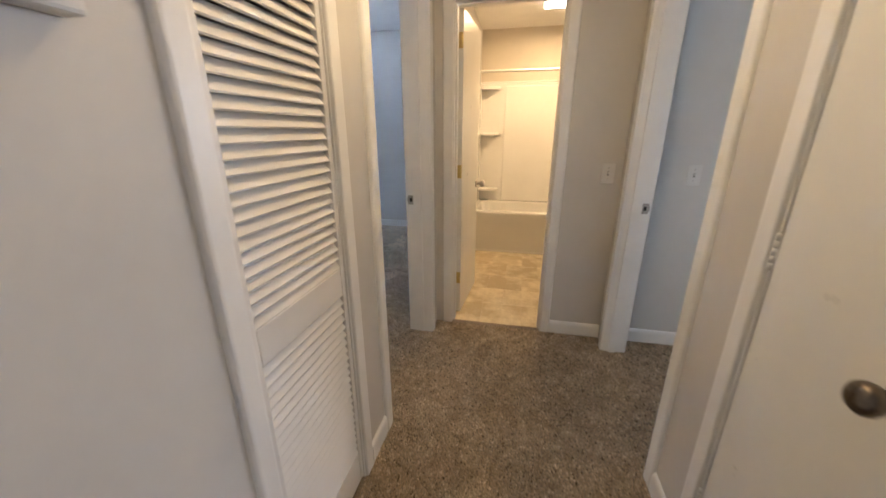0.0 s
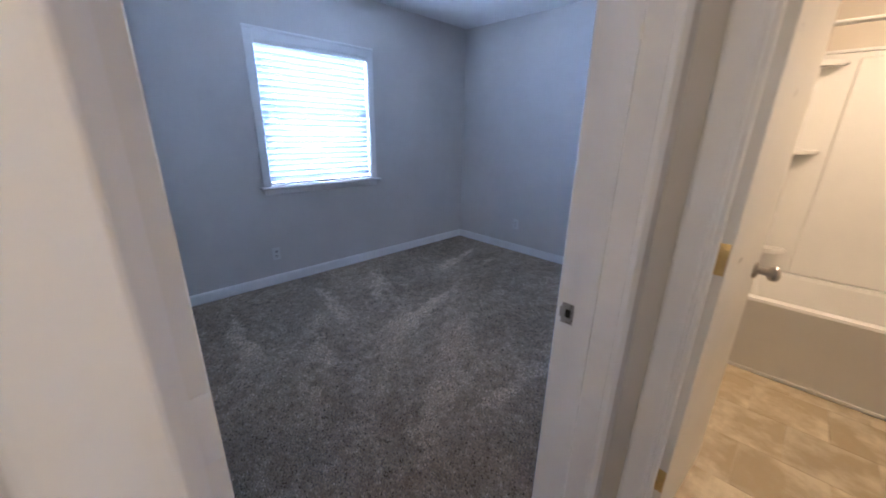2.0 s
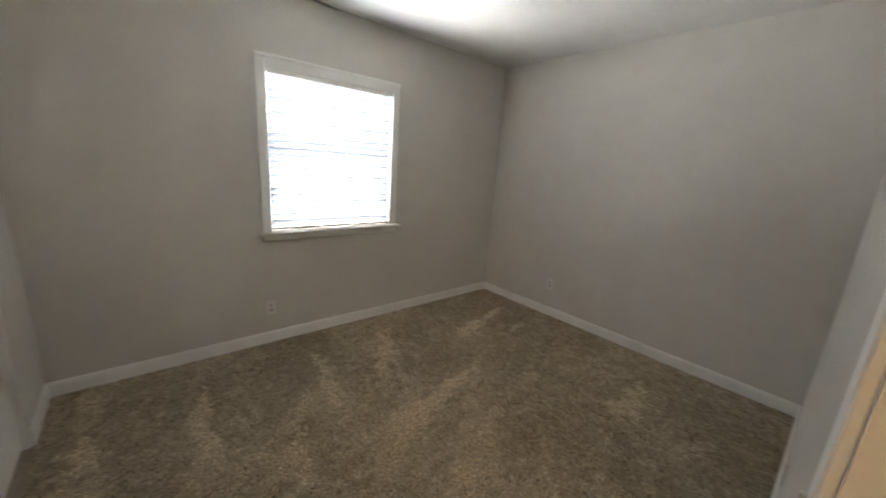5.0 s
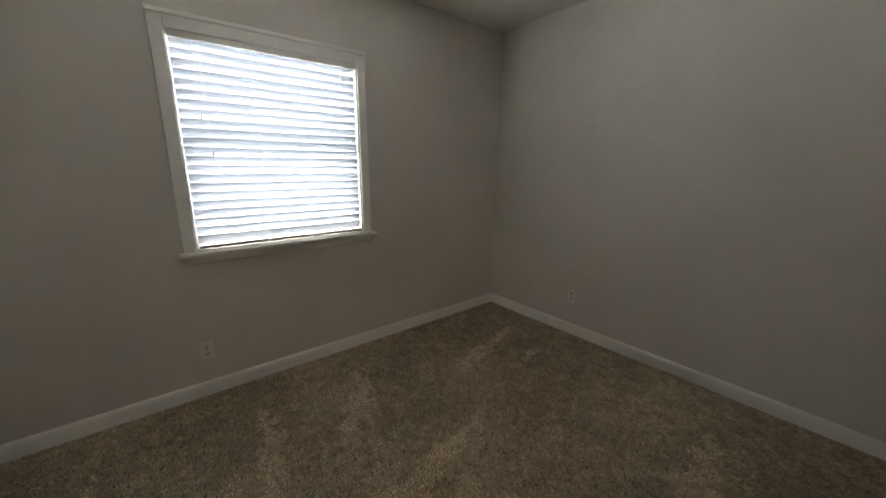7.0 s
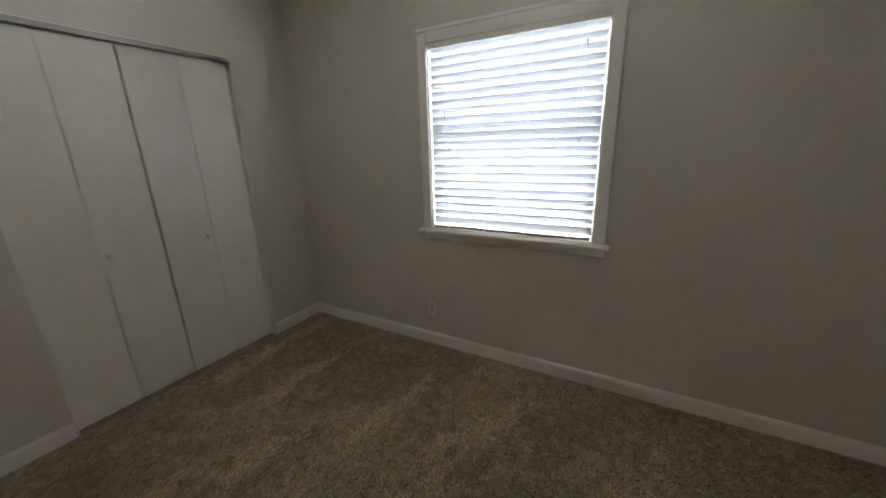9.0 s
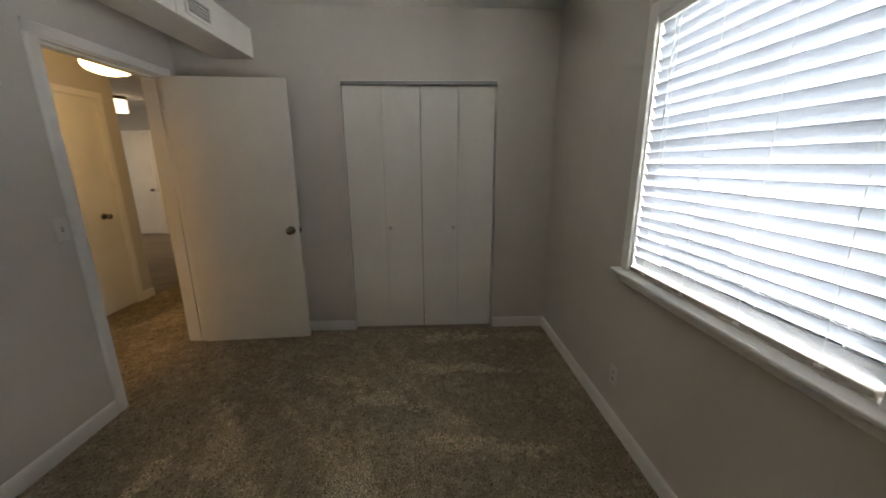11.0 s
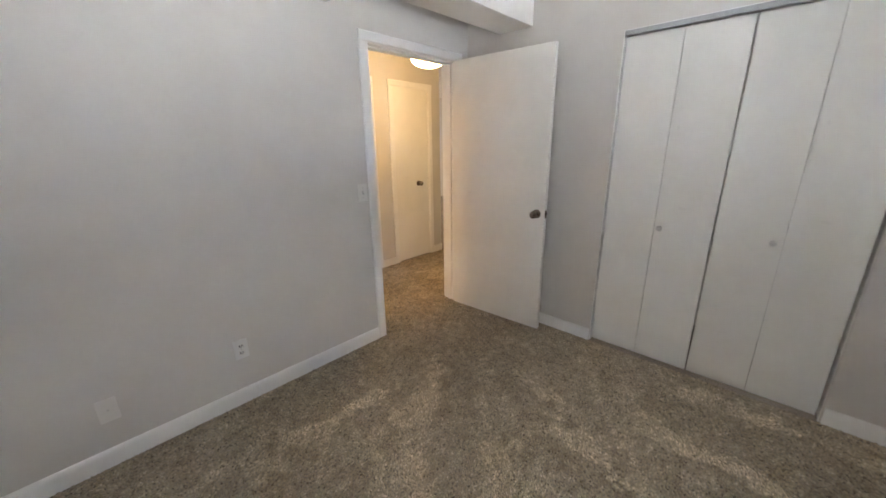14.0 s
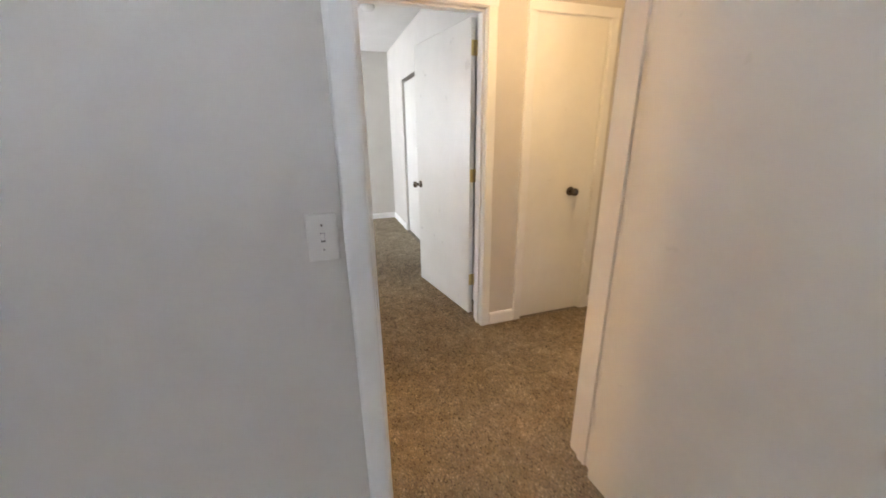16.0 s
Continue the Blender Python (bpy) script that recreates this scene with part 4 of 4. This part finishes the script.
# ---------------------------------------------------------------- carpet pile
def pile_material():
    m, nt, b = material("carpet_pile")
    geo = nt.nodes.new("ShaderNodeNewGeometry")
    at = nt.nodes.new("ShaderNodeAttribute")
    at.attribute_name = "brushed"
    ramp_n = nt.nodes.new("ShaderNodeValToRGB")
    e = ramp_n.color_ramp.elements
    e[0].position, e[0].color = 0.0, (0.077, 0.059, 0.040, 1)
    e[1].position, e[1].color = 1.0, (0.621, 0.518, 0.390, 1)
    for p, c in ((0.03, (0.135, 0.106, 0.075, 1)), (0.12, (0.299, 0.238, 0.166, 1)), (0.6, (0.390, 0.315, 0.225, 1)), (0.92, (0.475, 0.389, 0.281, 1))):
        n = e.new(p)
        n.color = c
    nt.links.new(geo.outputs["Random Per Island"], ramp_n.inputs[0])
    # laid pile gets a lighter base colour in place of its sheen
    gain = nt.nodes.new("ShaderNodeMapRange")
    gain.inputs[1].default_value, gain.inputs[2].default_value = 0.0, 1.0
    gain.inputs[3].default_value, gain.inputs[4].default_value = 0.76, 1.80
    nt.links.new(at.outputs["Fac"], gain.inputs[0])
    mul = nt.nodes.new("ShaderNodeVectorMath")
    mul.operation = "SCALE"
    nt.links.new(ramp_n.outputs[0], mul.inputs[0])
    nt.links.new(gain.outputs[0], mul.inputs[3])
    nt.links.new(mul.outputs[0], b.inputs["Base Color"])
    b.inputs["Roughness"].default_value = 0.95
    b.inputs["Specular IOR Level"].default_value = 0.15
    return m


def value_noise(x, y, cell, seed):
    """Smooth noise in 0 to 1 on a lattice of the given cell."""
    rng = np.random.default_rng(seed)
    grid = rng.random((64, 64))
    u, v = x / cell + 20.0, y / cell + 20.0
    i, j = np.floor(u).astype(int), np.floor(v).astype(int)
    fu, fv = u - i, v - j
    fu, fv = fu * fu * (3 - 2 * fu), fv * fv * (3 - 2 * fv)
    g = lambda a, b: grid[a % 64, b % 64]
    return (g(i, j) * (1 - fu) + g(i + 1, j) * fu) * (1 - fv) + (g(i, j + 1) * (1 - fu) + g(i + 1, j + 1) * fu) * fv


# vacuum strokes: pointed end, broad end, half width
STROKES = [
    (0.45, 0.15, 1.08, 0.22, 0.13), (0.30, 0.72, 1.30, 0.62, 0.11), (0.93, 1.06, 1.60, 0.94, 0.10), (1.15, 2.47, 1.48, 1.20, 0.15),
    (0.50, 3.57, 0.80, 2.50, 0.09), (2.05, 3.29, 2.15, 2.55, 0.15), (2.58, 3.05, 2.42, 2.37, 0.10), (0.94, 3.32, 0.97, 2.98, 0.07),
    (2.41, 0.81, 1.42, 2.25, 0.16), (2.02, 0.83, 1.00, 2.00, 0.10), (1.32, 0.64, 0.70, 1.47, 0.12), (2.31, 1.22, 2.37, 2.10, 0.10),
    (1.96, 0.64, 1.10, 0.95, 0.08), (2.24, 0.90, 1.98, 1.90, 0.11), (0.25, 1.45, 1.15, 1.32, 0.09), (0.22, 2.10, 0.95, 1.75, 0.12),
]


def brushed(x, y):
    """How far the pile is laid by the vacuum, which also sets its painted sheen: long wedges and bands with ragged
    borders.
    """
    rng = np.random.default_rng(11)
    mottle = 0.30 * (value_noise(x, y, 0.055, 21) - 0.5) + 0.42 * (value_noise(x, y, 0.024, 22) - 0.5)
    out = 0.24 + 0.30 * (value_noise(x, y, 0.45, 1) - 0.5) + 0.22 * (value_noise(x, y, 0.16, 2) - 0.5)
    rag = 0.10 * (value_noise(x, y, 0.07, 3) - 0.5) + 0.07 * (value_noise(x, y, 0.022, 4) - 0.5)

    def stroke(ax, ay, bx, by, hw, level, soft):
        length = math.hypot(bx - ax, by - ay)
        c, s_ = (bx - ax) / length, (by - ay) / length
        u, v = (x - ax) * c + (y - ay) * s_, -(x - ax) * s_ + (y - ay) * c
        half = 0.012 + hw * np.clip(u / length, 0, 1) ** 0.85
        inside = np.clip((half - np.abs(v + rag * 0.9)) / soft, 0, 1) * np.clip((u + rag) / 0.05, 0, 1)
        inside = inside * np.clip((length - u + rag * 3) / 0.30, 0, 1) ** 0.7
        return inside * level * (0.78 + 0.34 * value_noise(x, y, 0.10, 7))

    # fainter strokes fan out from the doorway
    ox, oy = 3.05, 0.55
    for k in range(20):
        a0 = radians(92 + 100 * (k + rng.normal() * 0.5) / 20)
        r0, length = rng.uniform(0.9, 2.9), rng.uniform(0.5, 1.0)
        p = (ox + (r0 + length) * math.cos(a0), oy + (r0 + length) * math.sin(a0))
        q = (ox + r0 * math.cos(a0 + 0.03), oy + r0 * math.sin(a0 + 0.03))
        out = np.maximum(out, stroke(*p, *q, rng.uniform(0.05, 0.11), rng.uniform(0.42, 0.62), 0.03))
    # strokes that point west carry more of the painted sheen
    for row in STROKES:
        out = np.maximum(out, stroke(*row, 0.95 if row[0] < row[2] else 0.62, 0.030))
    for k in range(9):
        ax, ay, turn, length = rng.uniform(3.1, 4.0), -1.3 + 0.28 * k, rng.normal() * 0.5 + 1.4, rng.uniform(0.35, 0.8)
        out = np.maximum(out, stroke(ax, ay, ax + length * math.cos(turn), ay + length * math.sin(turn), 0.09, 0.6, 0.05))
    return np.clip(out + mottle, 0, 1)


def pile(name, boxes, label, spacing=0.0076):
    """Leaning tufts of cut pile over some rectangles of floor, in one mesh."""
    rng = np.random.default_rng(4)
    xs, ys = [], []
    for x0, x1, y0, y1 in boxes:
        gx, gy = np.meshgrid(np.arange(x0, x1, spacing), np.arange(y0, y1, spacing))
        xs.append((gx + rng.uniform(-0.5, 0.5, gx.shape) * spacing).ravel())
        ys.append((gy + rng.uniform(-0.5, 0.5, gy.shape) * spacing).ravel())
    x, y = np.concatenate(xs), np.concatenate(ys)
    n = len(x)
    lay = brushed(x, y)
    a = rng.uniform(0, 2 * np.pi, n)
    h = rng.uniform(0.006, 0.010, n)
    r = rng.uniform(0.0040, 0.0060, n)
    la = rng.normal(0, 1.1, n) + np.where(lay > 0.55, 0.2, 2.6)
    tilt = rng.uniform(0.1, 0.9, n) * h * 1.1
    verts = np.empty((n, 4, 3))
    for k in range(3):
        verts[:, k, 0] = x + r * np.cos(a + k * 2.0944)
        verts[:, k, 1] = y + r * np.sin(a + k * 2.0944)
        verts[:, k, 2] = 0.0004
    verts[:, 3, 0], verts[:, 3, 1], verts[:, 3, 2] = x + tilt * np.cos(la), y + tilt * np.sin(la), h
    base = np.arange(n)[:, None, None] * 4
    tris = (base + np.array([[0, 1, 3], [1, 2, 3], [2, 0, 3]])[None]).reshape(-1)
    me = bpy.data.meshes.new(name)
    me.vertices.add(n * 4)
    me.vertices.foreach_set("co", verts.reshape(-1).astype(np.float32))
    me.loops.add(n * 9)
    me.loops.foreach_set("vertex_index", tris.astype(np.int32))
    me.polygons.add(n * 3)
    me.polygons.foreach_set("loop_start", np.arange(0, n * 9, 3, dtype=np.int32))
    me.update(calc_edges=True)
    att = me.attributes.new("brushed", "FLOAT", "POINT")
    att.data.foreach_set("value", np.repeat(lay, 4).astype(np.float32))
    me.materials.append(pile_material())
    return tagged(new(name, me), label, "carpet", "", "stuff")


pile("carpet_pile", [(0.016, EX0 - 0.016, 0.016, NY - 0.016), (EX0 - 0.016, EX1 + 0.016, 0.150, 0.958), (EX1 + 0.016, HE0 - 0.016, -1.5, BY0 - 0.014),
                     (HE0 - 0.016, HE1 + 0.014, 0.10, 0.97), (HE1 + 0.014, 7.93, -0.004, BY0 - 0.016), (BE1 + 0.016, 6.9, BY0 - 0.016, NY - 0.016),
                     (EX1 + 0.016, HE0 - 0.016, -2.2, -1.5)],
     "grey-brown cut carpet pile brushed in vacuum tracks, their sheen put into the colour")
